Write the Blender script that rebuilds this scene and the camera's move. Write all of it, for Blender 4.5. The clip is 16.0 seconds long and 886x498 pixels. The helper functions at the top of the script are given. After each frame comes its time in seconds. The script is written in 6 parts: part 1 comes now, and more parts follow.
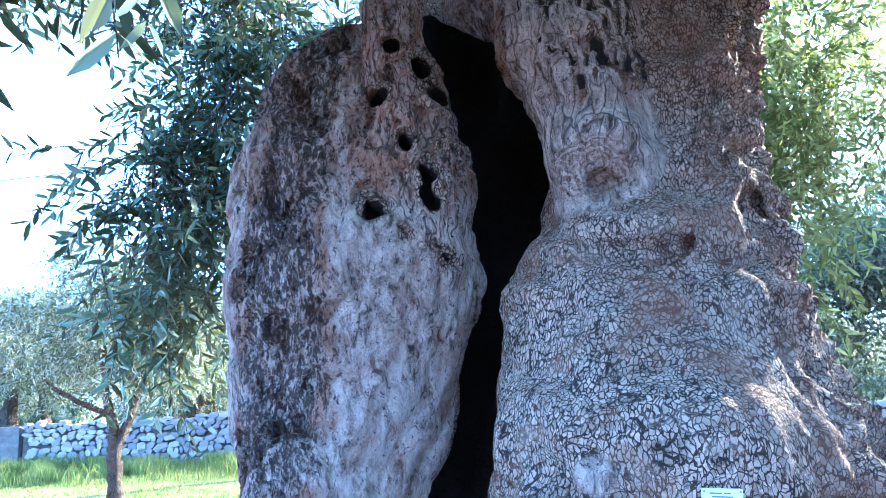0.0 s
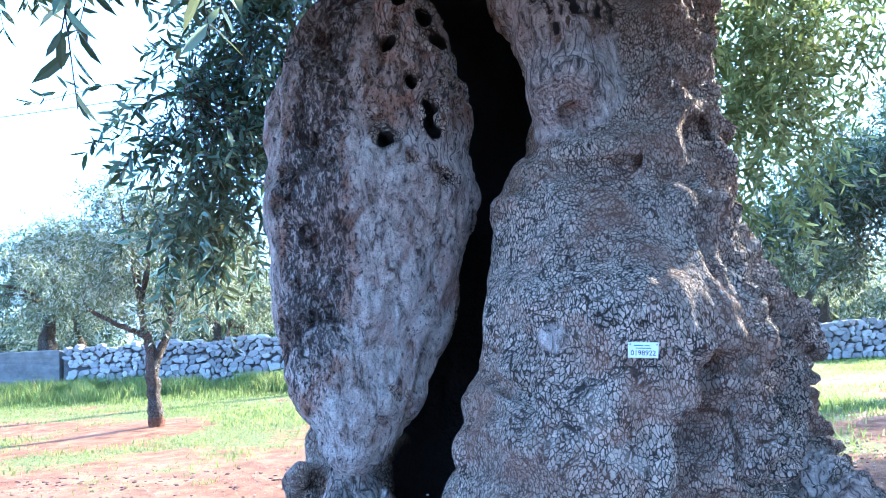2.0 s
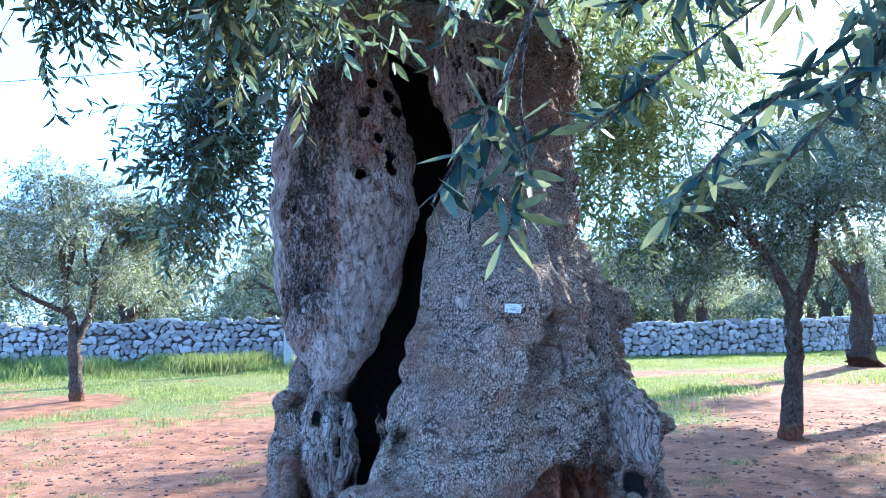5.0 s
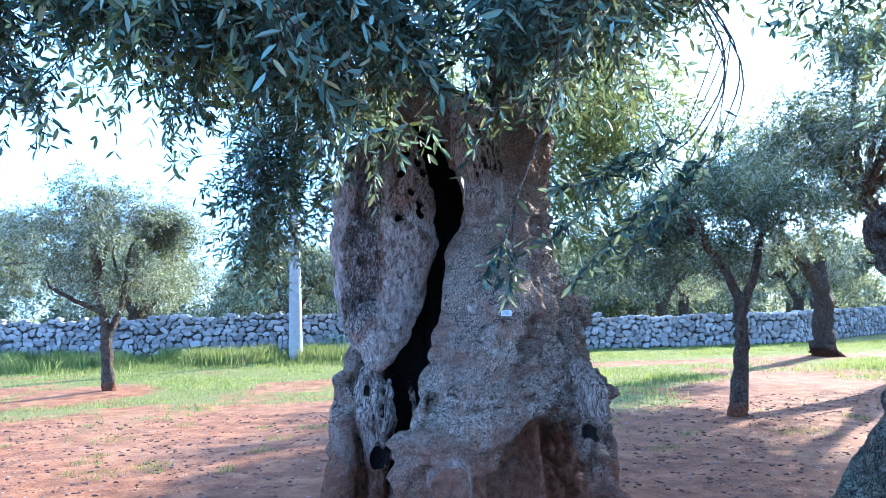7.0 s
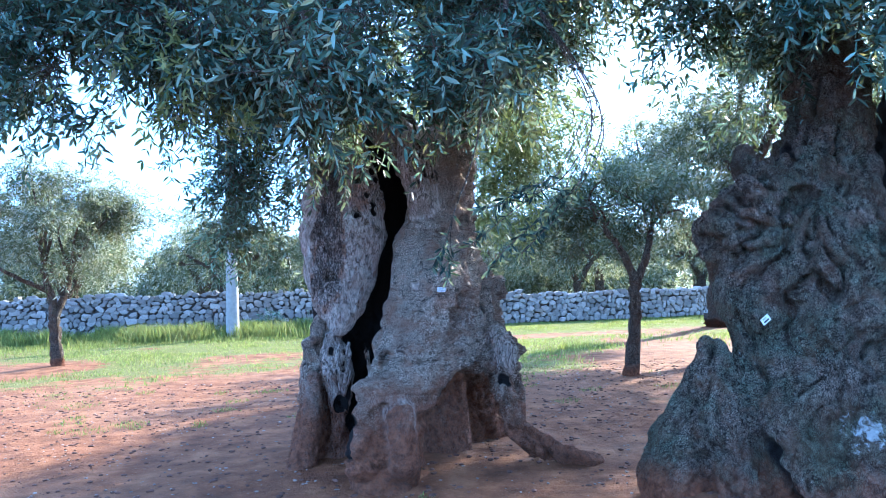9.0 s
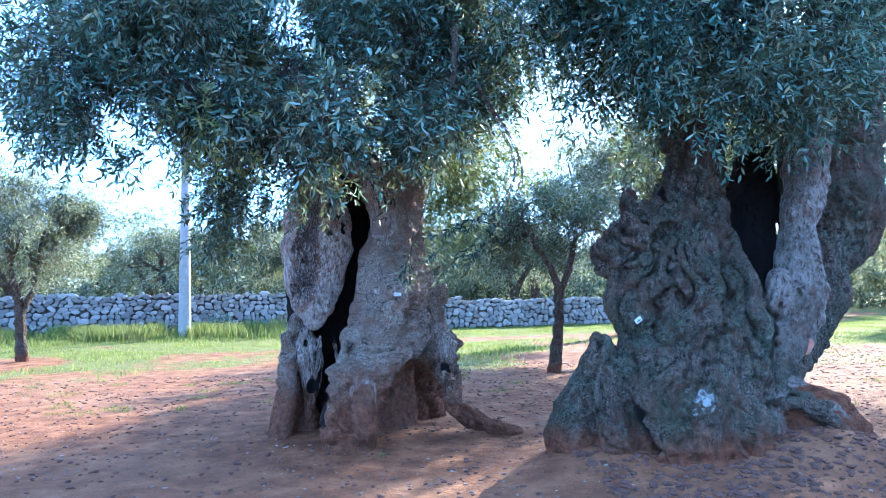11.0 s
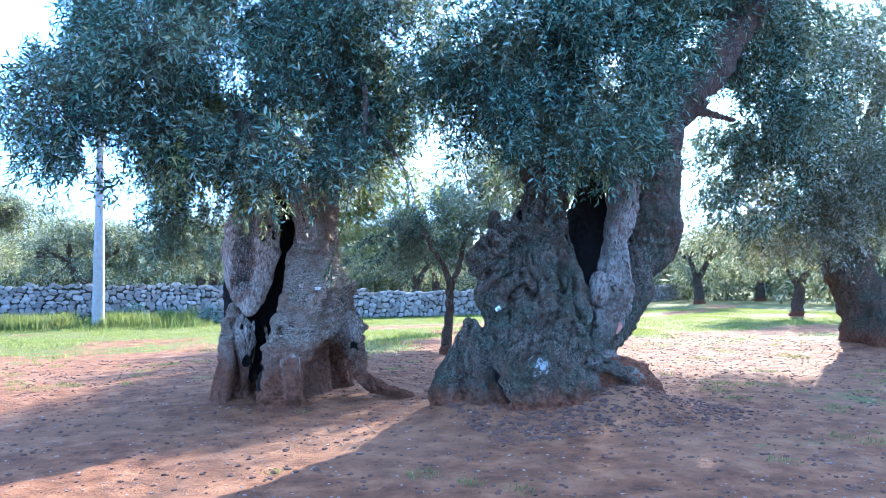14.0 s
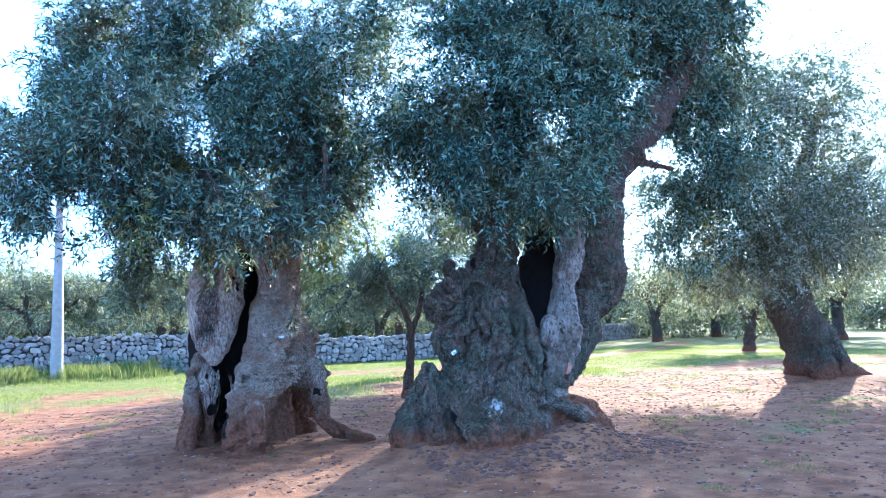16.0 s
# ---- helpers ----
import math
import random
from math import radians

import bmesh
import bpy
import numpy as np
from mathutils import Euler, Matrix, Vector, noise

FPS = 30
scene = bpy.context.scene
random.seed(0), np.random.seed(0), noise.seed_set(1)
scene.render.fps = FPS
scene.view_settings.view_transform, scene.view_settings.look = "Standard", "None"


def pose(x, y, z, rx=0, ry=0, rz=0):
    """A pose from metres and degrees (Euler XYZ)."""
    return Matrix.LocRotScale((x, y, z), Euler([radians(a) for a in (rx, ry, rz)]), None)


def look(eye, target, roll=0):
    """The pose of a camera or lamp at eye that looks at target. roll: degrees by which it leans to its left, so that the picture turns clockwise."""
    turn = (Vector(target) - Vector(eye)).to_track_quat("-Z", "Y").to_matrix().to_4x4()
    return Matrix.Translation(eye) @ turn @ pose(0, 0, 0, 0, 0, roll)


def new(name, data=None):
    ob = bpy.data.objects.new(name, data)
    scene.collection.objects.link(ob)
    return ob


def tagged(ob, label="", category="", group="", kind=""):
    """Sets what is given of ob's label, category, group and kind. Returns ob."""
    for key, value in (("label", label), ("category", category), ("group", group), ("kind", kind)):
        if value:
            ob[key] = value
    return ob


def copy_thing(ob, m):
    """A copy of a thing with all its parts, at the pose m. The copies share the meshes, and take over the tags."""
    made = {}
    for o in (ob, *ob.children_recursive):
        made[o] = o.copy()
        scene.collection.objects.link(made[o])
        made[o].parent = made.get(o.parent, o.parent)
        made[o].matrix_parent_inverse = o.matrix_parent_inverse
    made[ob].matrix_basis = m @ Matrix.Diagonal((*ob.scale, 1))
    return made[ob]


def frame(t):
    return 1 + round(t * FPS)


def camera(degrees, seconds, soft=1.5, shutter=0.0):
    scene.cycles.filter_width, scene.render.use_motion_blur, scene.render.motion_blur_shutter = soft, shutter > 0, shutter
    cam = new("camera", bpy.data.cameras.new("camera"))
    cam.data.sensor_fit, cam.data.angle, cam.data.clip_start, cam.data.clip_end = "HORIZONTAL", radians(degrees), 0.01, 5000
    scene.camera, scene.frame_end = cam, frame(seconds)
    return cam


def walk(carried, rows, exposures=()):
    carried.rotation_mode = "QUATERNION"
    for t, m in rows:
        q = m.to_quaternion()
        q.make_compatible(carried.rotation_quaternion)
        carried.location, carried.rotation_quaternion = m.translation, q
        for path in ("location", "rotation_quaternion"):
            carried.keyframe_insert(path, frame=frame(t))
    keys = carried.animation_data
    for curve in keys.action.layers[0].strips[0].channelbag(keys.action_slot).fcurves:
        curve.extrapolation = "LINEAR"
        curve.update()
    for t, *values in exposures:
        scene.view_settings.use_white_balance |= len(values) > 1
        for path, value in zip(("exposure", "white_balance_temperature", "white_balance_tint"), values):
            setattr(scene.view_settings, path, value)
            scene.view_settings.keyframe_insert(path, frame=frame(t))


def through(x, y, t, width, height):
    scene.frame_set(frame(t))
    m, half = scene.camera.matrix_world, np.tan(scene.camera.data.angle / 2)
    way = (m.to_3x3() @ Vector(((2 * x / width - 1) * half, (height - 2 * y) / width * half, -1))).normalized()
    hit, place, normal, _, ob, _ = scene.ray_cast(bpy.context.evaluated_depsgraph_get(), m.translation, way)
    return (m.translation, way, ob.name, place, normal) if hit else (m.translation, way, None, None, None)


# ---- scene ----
# camera and its walk
cam = camera(61.5, 16.0, 0.75)
PATH = [
    (0.0, (-0.001, 0.052, 1.568), (0.030, 2.248, 2.005), -2.5),
    (0.5, (0.063, -0.036, 1.558), (0.041, 2.168, 1.957), -2.6),
    (1.0, (0.064, -0.109, 1.543), (0.013, 2.103, 1.893), -2.9),
    (1.5, (0.043, -0.222, 1.496), (-0.012, 1.999, 1.784), -3.1),
    (2.0, (0.045, -0.327, 1.473), (0.008, 1.901, 1.697), -2.9),
    (2.5, (0.056, -0.452, 1.450), (0.049, 1.782, 1.608), -2.6),
    (3.0, (0.043, -0.615, 1.408), (0.084, 1.623, 1.500), -2.3),
    (3.5, (0.007, -0.740, 1.375), (0.112, 1.496, 1.426), -2.2),
    (4.0, (-0.053, -0.925, 1.334), (0.121, 1.308, 1.384), -1.8),
    (4.5, (-0.094, -1.182, 1.357), (0.122, 1.045, 1.478), -1.5),
    (5.0, (-0.136, -1.499, 1.382), (0.108, 0.720, 1.578), -1.2),
    (7.5, (-0.492, -3.182, 1.447), (-0.192, -0.968, 1.604), -1.7),
    (8.0, (-0.552, -3.492, 1.453), (-0.202, -1.284, 1.576), -2.0),
    (8.5, (-0.675, -3.791, 1.447), (-0.256, -1.593, 1.557), -2.0),
    (9.0, (-0.771, -4.128, 1.445), (-0.277, -1.945, 1.548), -1.7),
    (11.5, (-1.323, -5.893, 1.450), (-0.563, -3.789, 1.576), -0.6),
    (12.0, (-1.393, -6.255, 1.447), (-0.503, -4.203, 1.565), -0.6),
    (12.5, (-1.524, -6.571, 1.441), (-0.561, -4.549, 1.488), -0.8),
    (13.0, (-1.688, -6.885, 1.483), (-0.762, -4.845, 1.491), -0.9),
    (13.5, (-1.803, -7.187, 1.501), (-0.890, -5.143, 1.547), -0.5),
    (14.0, (-1.931, -7.480, 1.503), (-0.997, -5.445, 1.593), -0.3),
    (14.5, (-2.046, -7.767, 1.539), (-1.086, -5.748, 1.667), -0.4),
    (15.0, (-2.065, -7.897, 1.549), (-1.075, -5.895, 1.715), -0.7),
    (15.5, (-2.057, -7.939, 1.541), (-1.045, -5.949, 1.734), -1.1),
    (16.0, (-2.066, -7.941, 1.542), (-1.035, -5.964, 1.757), -1.6),
]
EXPOSURES = [(0.0, 4.15, 3850, 0), (1.5, 3.87, 3890, 0), (3.5, 3.55, 3930, 0), (5.0, 3.27, 3900, 0), (9.0, 3.16, 3960, 0), (12.5, 3.25, 3910, 0), (16.0, 3.18, 4020, 0)]
walk(cam, [(t, look(eye, target, roll)) for t, eye, target, roll in PATH], EXPOSURES)

# world and sun
SUN_AZ, SUN_EL = radians(52), radians(22.5)
world = bpy.data.worlds.new("world")
scene.world = world
world.use_nodes = True
wn = world.node_tree.nodes
sky = wn.new("ShaderNodeTexSky")
sky.sky_type = "NISHITA"
sky.sun_disc = False
sky.sun_elevation, sky.sun_rotation = SUN_EL, SUN_AZ
sky.air_density, sky.dust_density, sky.ozone_density = 0.7, 1.6, 3.5
haze = wn.new("ShaderNodeMix")
haze.data_type = "RGBA"
haze.inputs[0].default_value = 0.40
haze.inputs[7].default_value = (2.9, 2.7, 2.75, 1)
world.node_tree.links.new(sky.outputs[0], haze.inputs[6])
world.node_tree.links.new(haze.outputs[2], wn["Background"].inputs[0])
wn["Background"].inputs[1].default_value = 0.112
lamp = bpy.data.lights.new("sun", "SUN")
lamp.energy, lamp.angle, lamp.color = 3.3, radians(0.6), (1.0, 0.64, 0.34)
sun = new("sun", lamp)
to_sun = Vector((math.sin(SUN_AZ) * math.cos(SUN_EL), math.cos(SUN_AZ) * math.cos(SUN_EL), math.sin(SUN_EL)))
sun.matrix_world = look(to_sun * 60, (0, 0, 0))


# ---- materials ----
class Nodes:
    """A short hand for building one node material."""

    def __init__(self, name):
        self.mat = bpy.data.materials.new(name)
        self.mat.use_nodes = True
        self.tree = self.mat.node_tree
        self.bsdf = self.tree.nodes["Principled BSDF"]

    def node(self, kind, **sockets):
        n = self.tree.nodes.new("ShaderNode" + kind)
        for key, value in sockets.items():
            self.plug(value, n.inputs[key.replace("_", " ")])
        return n

    def plug(self, value, socket):
        if isinstance(value, bpy.types.NodeSocket):
            self.tree.links.new(value, socket)
        else:
            socket.default_value = value

    def coords(self, scale=(1, 1, 1)):
        tc = self.node("TexCoord")
        return self.node("Mapping", Vector=tc.outputs["Object"], Scale=scale).outputs[0]

    def noise(self, vec, scale, detail=5.0, rough=0.6, distort=0.0):
        return self.node("TexNoise", Vector=vec, Scale=scale, Detail=detail, Roughness=rough, Distortion=distort).outputs["Fac"]

    def ramp(self, fac, *stops):
        n = self.node("ValToRGB", Fac=fac)
        el = n.color_ramp.elements
        while len(el) < len(stops):
            el.new(0.5)
        for e, (pos, col) in zip(el, stops):
            e.position = pos
            e.color = (*col, 1) if len(col) == 3 else col
        return n.outputs[0]

    def grey(self, fac, a, b):
        n = self.node("MapRange", Value=fac, From_Min=a, From_Max=b)
        return n.outputs[0]

    def mix(self, fac, a, b, how="MIX"):
        n = self.tree.nodes.new("ShaderNodeMix")
        n.data_type, n.blend_type = "RGBA", how
        self.plug(fac, n.inputs[0])
        self.plug(a if isinstance(a, bpy.types.NodeSocket) else (*a, 1), n.inputs[6])
        self.plug(b if isinstance(b, bpy.types.NodeSocket) else (*b, 1), n.inputs[7])
        return n.outputs[2]

    def math(self, how, a, b=0.0):
        n = self.tree.nodes.new("ShaderNodeMath")
        n.operation = how
        self.plug(a, n.inputs[0])
        self.plug(b, n.inputs[1])
        return n.outputs[0]

    def attr(self, name):
        n = self.node("Attribute")
        n.attribute_name = name
        return n.outputs["Fac"]

    def bump(self, height, strength, distance, normal=None):
        n = self.node("Bump", Height=height, Strength=strength, Distance=distance)
        if normal is not None:
            self.plug(normal, n.inputs["Normal"])
        return n.outputs[0]

    def done(self, colour, rough=0.8, normal=None, spec=0.3):
        self.plug(colour if isinstance(colour, bpy.types.NodeSocket) else (*colour, 1), self.bsdf.inputs["Base Color"])
        self.plug(rough, self.bsdf.inputs["Roughness"])
        self.bsdf.inputs["Specular IOR Level"].default_value = spec
        if normal is not None:
            self.plug(normal, self.bsdf.inputs["Normal"])
        return self.mat


def bark_material(name, tone=1.0, banded=1.0, eye=None, splash=None, aged=1.0):
    """Old olive bark in small plates; bare weathered wood by the attribute 'bare' (below zero it paints shade), rot by
    'pitted', red earth by 'earth'.
    """
    n = Nodes(name)
    v = n.coords()
    off = n.node("VectorMath", Vector=v)
    off.operation = "ADD"
    wv = n.node("TexNoise", Vector=v, Scale=7.0, Detail=3.0)
    sc = n.node("VectorMath")
    sc.operation = "SCALE"
    n.plug(wv.outputs["Color"], sc.inputs[0])
    sc.inputs["Scale"].default_value = 0.09
    n.plug(sc.outputs[0], off.inputs[1])
    o = off.outputs[0]
    # two sizes of cracks with ragged edges: small upright plates inside larger uneven blocks
    rag = n.node("VectorMath")
    rag.operation = "SCALE"
    n.plug(n.node("TexNoise", Vector=v, Scale=58.0, Detail=2.0).outputs["Color"], rag.inputs[0])
    rag.inputs["Scale"].default_value = 0.013
    soft = n.node("VectorMath", Vector=v)
    soft.operation = "MULTIPLY_ADD"
    soft.inputs[1].default_value = (1, 1, 1)
    slow = n.node("VectorMath")
    slow.operation = "SCALE"
    n.plug(n.node("TexNoise", Vector=v, Scale=5.0, Detail=2.0).outputs["Color"], slow.inputs[0])
    slow.inputs["Scale"].default_value = 0.075
    n.plug(slow.outputs[0], soft.inputs[2])
    ragged = n.node("VectorMath", Vector=soft.outputs[0])
    ragged.operation = "ADD"
    n.plug(rag.outputs[0], ragged.inputs[1])
    plates = n.node("Mapping", Vector=ragged.outputs[0], Scale=(118, 118, 50)).outputs[0]
    vor = n.node("TexVoronoi", Vector=plates, Scale=1.0)
    vor.feature = "DISTANCE_TO_EDGE"
    small = n.grey(n.math("ADD", vor.outputs["Distance"], n.math("MULTIPLY", n.math("SUBTRACT", n.noise(v, 34.0, 4.0, 0.7), 0.5), 0.26)), 0.05, 0.15)
    small = n.math("MAXIMUM", small, n.math("MULTIPLY", n.grey(n.noise(v, 11.0, 3.0), 0.54, 0.68), 0.35))
    blocks = n.node("TexVoronoi", Vector=n.node("Mapping", Vector=ragged.outputs[0], Scale=(17, 17, 44)).outputs[0], Scale=1.0)
    blocks.feature = "DISTANCE_TO_EDGE"
    large = n.grey(n.math("ADD", blocks.outputs["Distance"], n.math("MULTIPLY", n.math("SUBTRACT", n.noise(v, 14.0, 4.0, 0.7), 0.5), 0.42)), -0.02, 0.05)
    crack = n.math("MINIMUM", small, large)
    cell = n.node("TexVoronoi", Vector=plates, Scale=1.0)
    plate = n.node("SeparateColor", Color=cell.outputs["Color"]).outputs[0]
    rows = n.noise(n.node("Mapping", Vector=o, Scale=(5, 5, 26)).outputs[0], 1.0, 4.0, 0.6, 0.6)
    furrow = n.noise(n.node("Mapping", Vector=o, Scale=(24, 24, 5)).outputs[0], 1.0, 5.0, 0.65, 0.8)
    fine = n.noise(v, 90.0, 5.0, 0.75)
    coarse = n.noise(v, 22.0, 6.0, 0.7)
    big = n.noise(v, 2.2, 4.0, 0.6)
    patch = n.noise(v, 6.5, 5.0, 0.65, 0.5)
    warm = n.noise(v, 1.4, 4.0, 0.6, 0.8)
    grain = n.noise(n.node("Mapping", Vector=o, Scale=(42, 42, 5.0)).outputs[0], 1.0, 7.0, 0.72, 0.6)
    pits = n.noise(n.node("Mapping", Vector=ragged.outputs[0], Scale=(78, 78, 36)).outputs[0], 1.0, 5.0, 0.8)
    t = tone
    flow = n.math("ADD", n.math("MULTIPLY", rows, 0.45 * banded), n.math("MULTIPLY", furrow, 0.45 * (1 - 0.75 * banded)))
    mixed = n.math("ADD", n.math("ADD", n.math("MULTIPLY", coarse, 0.3), n.math("MULTIPLY", fine, 0.28)), flow)
    bark = n.ramp(mixed, (0.41, (0.05 * t, 0.038 * t, 0.027 * t)), (0.495, (0.41 * t, 0.33 * t, 0.24 * t)), (0.58, (0.64 * t, 0.54 * t, 0.41 * t)))
    bark = n.mix(1.0, bark, n.ramp(plate, (0.0, (0.78, 0.75, 0.72)), (0.5, (1.0, 1.0, 1.0)), (1.0, (1.22, 1.2, 1.18))), "MULTIPLY")
    # near-black cracks: the shade of their depth is put into the colour
    bark = n.mix(n.grey(crack, 0.0, 0.8), n.mix(0.94, bark, (0.012 * t, 0.009 * t, 0.007 * t)), bark)
    bark = n.mix(n.math("MULTIPLY", n.grey(patch, 0.5, 0.62), 0.8), bark, n.mix(0.55, bark, (0.32 * t, 0.17 * t, 0.09 * t)))
    bark = n.mix(n.math("MULTIPLY", n.grey(warm, 0.48, 0.6), 0.7), bark, n.mix(0.65, bark, (0.2 * t, 0.115 * t, 0.07 * t)))
    bark = n.mix(n.math("MULTIPLY", n.grey(big, 0.48, 0.32), 0.4), bark, n.mix(0.6, bark, (0.05 * t, 0.045 * t, 0.04 * t)))
    flakes = n.noise(n.node("Mapping", Vector=o, Scale=(30, 30, 13)).outputs[0], 1.0, 8.0, 0.74, 0.5)
    grain = n.node("MapRange", Value=n.attr("bare"), From_Min=0.8, From_Max=0.93, To_Min=flakes, To_Max=grain).outputs[0]
    wood = n.ramp(grain, (0.36, (0.08, 0.062, 0.047)), (0.44, (0.44, 0.36, 0.275)), (0.51, (0.68, 0.575, 0.45)), (0.60, (0.86, 0.76, 0.62)))
    pale = n.math("SUBTRACT", 1.0, n.math("MULTIPLY", n.grey(n.attr("bare"), 0.85, 0.97), 0.65))
    wood = n.mix(n.math("MULTIPLY", n.math("MULTIPLY", n.grey(patch, 0.5, 0.66), 0.75), pale), wood, n.mix(0.6, wood, (0.34, 0.165, 0.085)))
    seams = n.node("TexVoronoi", Vector=n.node("Mapping", Vector=o, Scale=(30, 30, 3.2)).outputs[0], Scale=1.0)
    seams.feature = "DISTANCE_TO_EDGE"
    seam = n.math("MULTIPLY", n.grey(seams.outputs["Distance"], 0.07, 0.0), n.grey(n.attr("bare"), 0.8, 0.9))
    wood = n.mix(n.math("MULTIPLY", seam, 0.85), wood, (0.035, 0.026, 0.02))
    wood = n.mix(1.0, wood, (aged, aged, aged * 1.03), "MULTIPLY")
    if eye is not None:
        # growth rings swirling round the scar of a lost limb
        gap = n.node("VectorMath")
        gap.operation = "DISTANCE"
        n.plug(n.node("Mapping", Vector=v, Scale=(1, 0.4, 1.25)).outputs[0], gap.inputs[0])
        gap.inputs[1].default_value = (eye[0], eye[1] * 0.4, eye[2] * 1.25)
        far = n.math("ADD", gap.outputs["Value"], n.math("MULTIPLY", n.math("SUBTRACT", n.noise(v, 8.0, 4.0), 0.5), 0.17))
        rings = n.math("MULTIPLY", n.math("ADD", n.math("SINE", n.math("MULTIPLY", far, 330.0)), 1.0), 0.5)
        inside = n.grey(gap.outputs["Value"], 0.10, 0.075)
        wood = n.mix(n.math("MULTIPLY", inside, 0.6), wood, n.ramp(rings, (0.05, (0.22, 0.14, 0.095)), (0.4, (0.42, 0.29, 0.2)), (0.95, (0.62, 0.48, 0.37))))
        seam = n.math("MULTIPLY", seam, n.math("SUBTRACT", 1.0, inside))
        grain = n.node("MapRange", Value=inside, To_Min=grain, To_Max=n.math("MULTIPLY", rings, 0.5)).outputs[0]
    hole = n.grey(n.math("ADD", pits, n.math("MULTIPLY", n.attr("pitted"), 0.12)), 0.575, 0.625)
    wood = n.mix(n.math("MULTIPLY", n.attr("pitted"), 0.22), wood, n.mix(0.6, wood, (0.15, 0.105, 0.085)))
    punky = n.math("MULTIPLY", n.grey(n.attr("pitted"), 0.2, 0.45), n.grey(n.attr("pitted"), 0.85, 0.6))
    wood = n.mix(n.math("MULTIPLY", punky, n.grey(n.noise(v, 12.0, 5.0, 0.7), 0.42, 0.58)), wood, n.mix(0.65, wood, (0.42, 0.21, 0.11)))
    wood = n.mix(n.math("MULTIPLY", hole, 0.9), wood, (0.05, 0.037, 0.03))
    bare = n.grey(n.math("ADD", n.attr("bare"), n.math("MULTIPLY", n.math("SUBTRACT", big, 0.5), 0.7)), 0.35, 0.6)
    col = n.mix(bare, bark, wood)
    lichen = n.grey(n.noise(v, 17.0, 6.0, 0.75), 0.62, 0.7)
    col = n.mix(n.math("MULTIPLY", lichen, 0.5), col, (0.45, 0.46, 0.43))
    if splash is not None:
        # green algae film on the shaded bark, and a crust of white lichen
        film = n.math("MULTIPLY", n.grey(n.noise(v, 3.1, 5.0, 0.65), 0.40, 0.60), n.math("SUBTRACT", 1.0, bare))
        col = n.mix(n.math("MULTIPLY", film, 0.55), col, n.mix(1.0, col, (0.52, 0.92, 0.78), "MULTIPLY"))
        away = n.node("VectorMath")
        away.operation = "DISTANCE"
        n.plug(v, away.inputs[0])
        away.inputs[1].default_value = splash
        crust = n.math("ADD", away.outputs["Value"], n.math("MULTIPLY", n.math("SUBTRACT", n.noise(v, 16.0, 6.0, 0.7), 0.5), 0.55))
        col = n.mix(n.math("MULTIPLY", n.grey(crust, 0.10, 0.04), 0.85), col, (0.72, 0.73, 0.70))
    earth = n.grey(n.math("ADD", n.attr("earth"), n.math("MULTIPLY", n.math("SUBTRACT", n.noise(v, 6.0, 5.0), 0.5), 0.8)), 0.15, 0.6)
    col = n.mix(n.math("MULTIPLY", earth, 0.85), col, n.mix(n.grey(coarse, 0.35, 0.65), (0.11, 0.04, 0.018), (0.38, 0.15, 0.065)))
    # negative 'bare': near-black colour for the shade inside hollows and deep cuts
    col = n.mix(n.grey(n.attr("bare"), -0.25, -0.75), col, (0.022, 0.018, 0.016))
    h_bark = n.math("ADD", n.math("ADD", n.math("MULTIPLY", crack, 0.6), n.math("MULTIPLY", fine, 0.6)), n.math("ADD", n.math("MULTIPLY", rows, 1.4 * banded), n.math("MULTIPLY", furrow, 1.6 * (1 - 0.75 * banded))))
    h_wood = n.math("SUBTRACT", n.math("MULTIPLY", grain, 2.0), n.math("ADD", n.math("MULTIPLY", hole, 1.6), n.math("MULTIPLY", seam, 1.5)))
    hm = n.node("MapRange", Value=bare, To_Min=h_bark, To_Max=h_wood)
    nrm = n.bump(hm.outputs[0], 1.0, 0.03)
    nrm = n.bump(coarse, 1.0, 0.045, nrm)
    return n.done(col, 0.88, nrm, 0.25)


def leaf_material(name, dark, light, yellow, gloss=0.5, glow=0.3, through=0.45, silver=None):
    """Narrow leaves, each of one tone: dark upper sides, pale undersides and a few yellowing ones."""
    n = Nodes(name)
    geo = n.node("NewGeometry")
    r = geo.outputs["Random Per Island"]
    half = tuple(0.55 * a + 0.45 * b for a, b in zip(dark, light))
    silver = silver or tuple(min(0.6, 1.5 * c) for c in light)
    col = n.ramp(r, (0.0, dark), (0.36, dark), (0.5, half), (0.7, light), (0.86, silver), (0.95, silver), (0.97, yellow))
    col = n.mix(n.grey(n.noise(n.coords(), 1.1, 2.0), 0.5, 0.68), col, n.mix(0.3, col, yellow))
    n.done(col, gloss, None, 0.22)
    tr = n.node("BsdfTranslucent", Color=n.mix(glow, col, (0.42, 0.46, 0.10)))
    mixer = n.node("MixShader", Fac=through)
    n.plug(n.bsdf.outputs[0], mixer.inputs[1])
    n.plug(tr.outputs[0], mixer.inputs[2])
    n.plug(mixer.outputs[0], n.tree.nodes["Material Output"].inputs[0])
    return n.mat


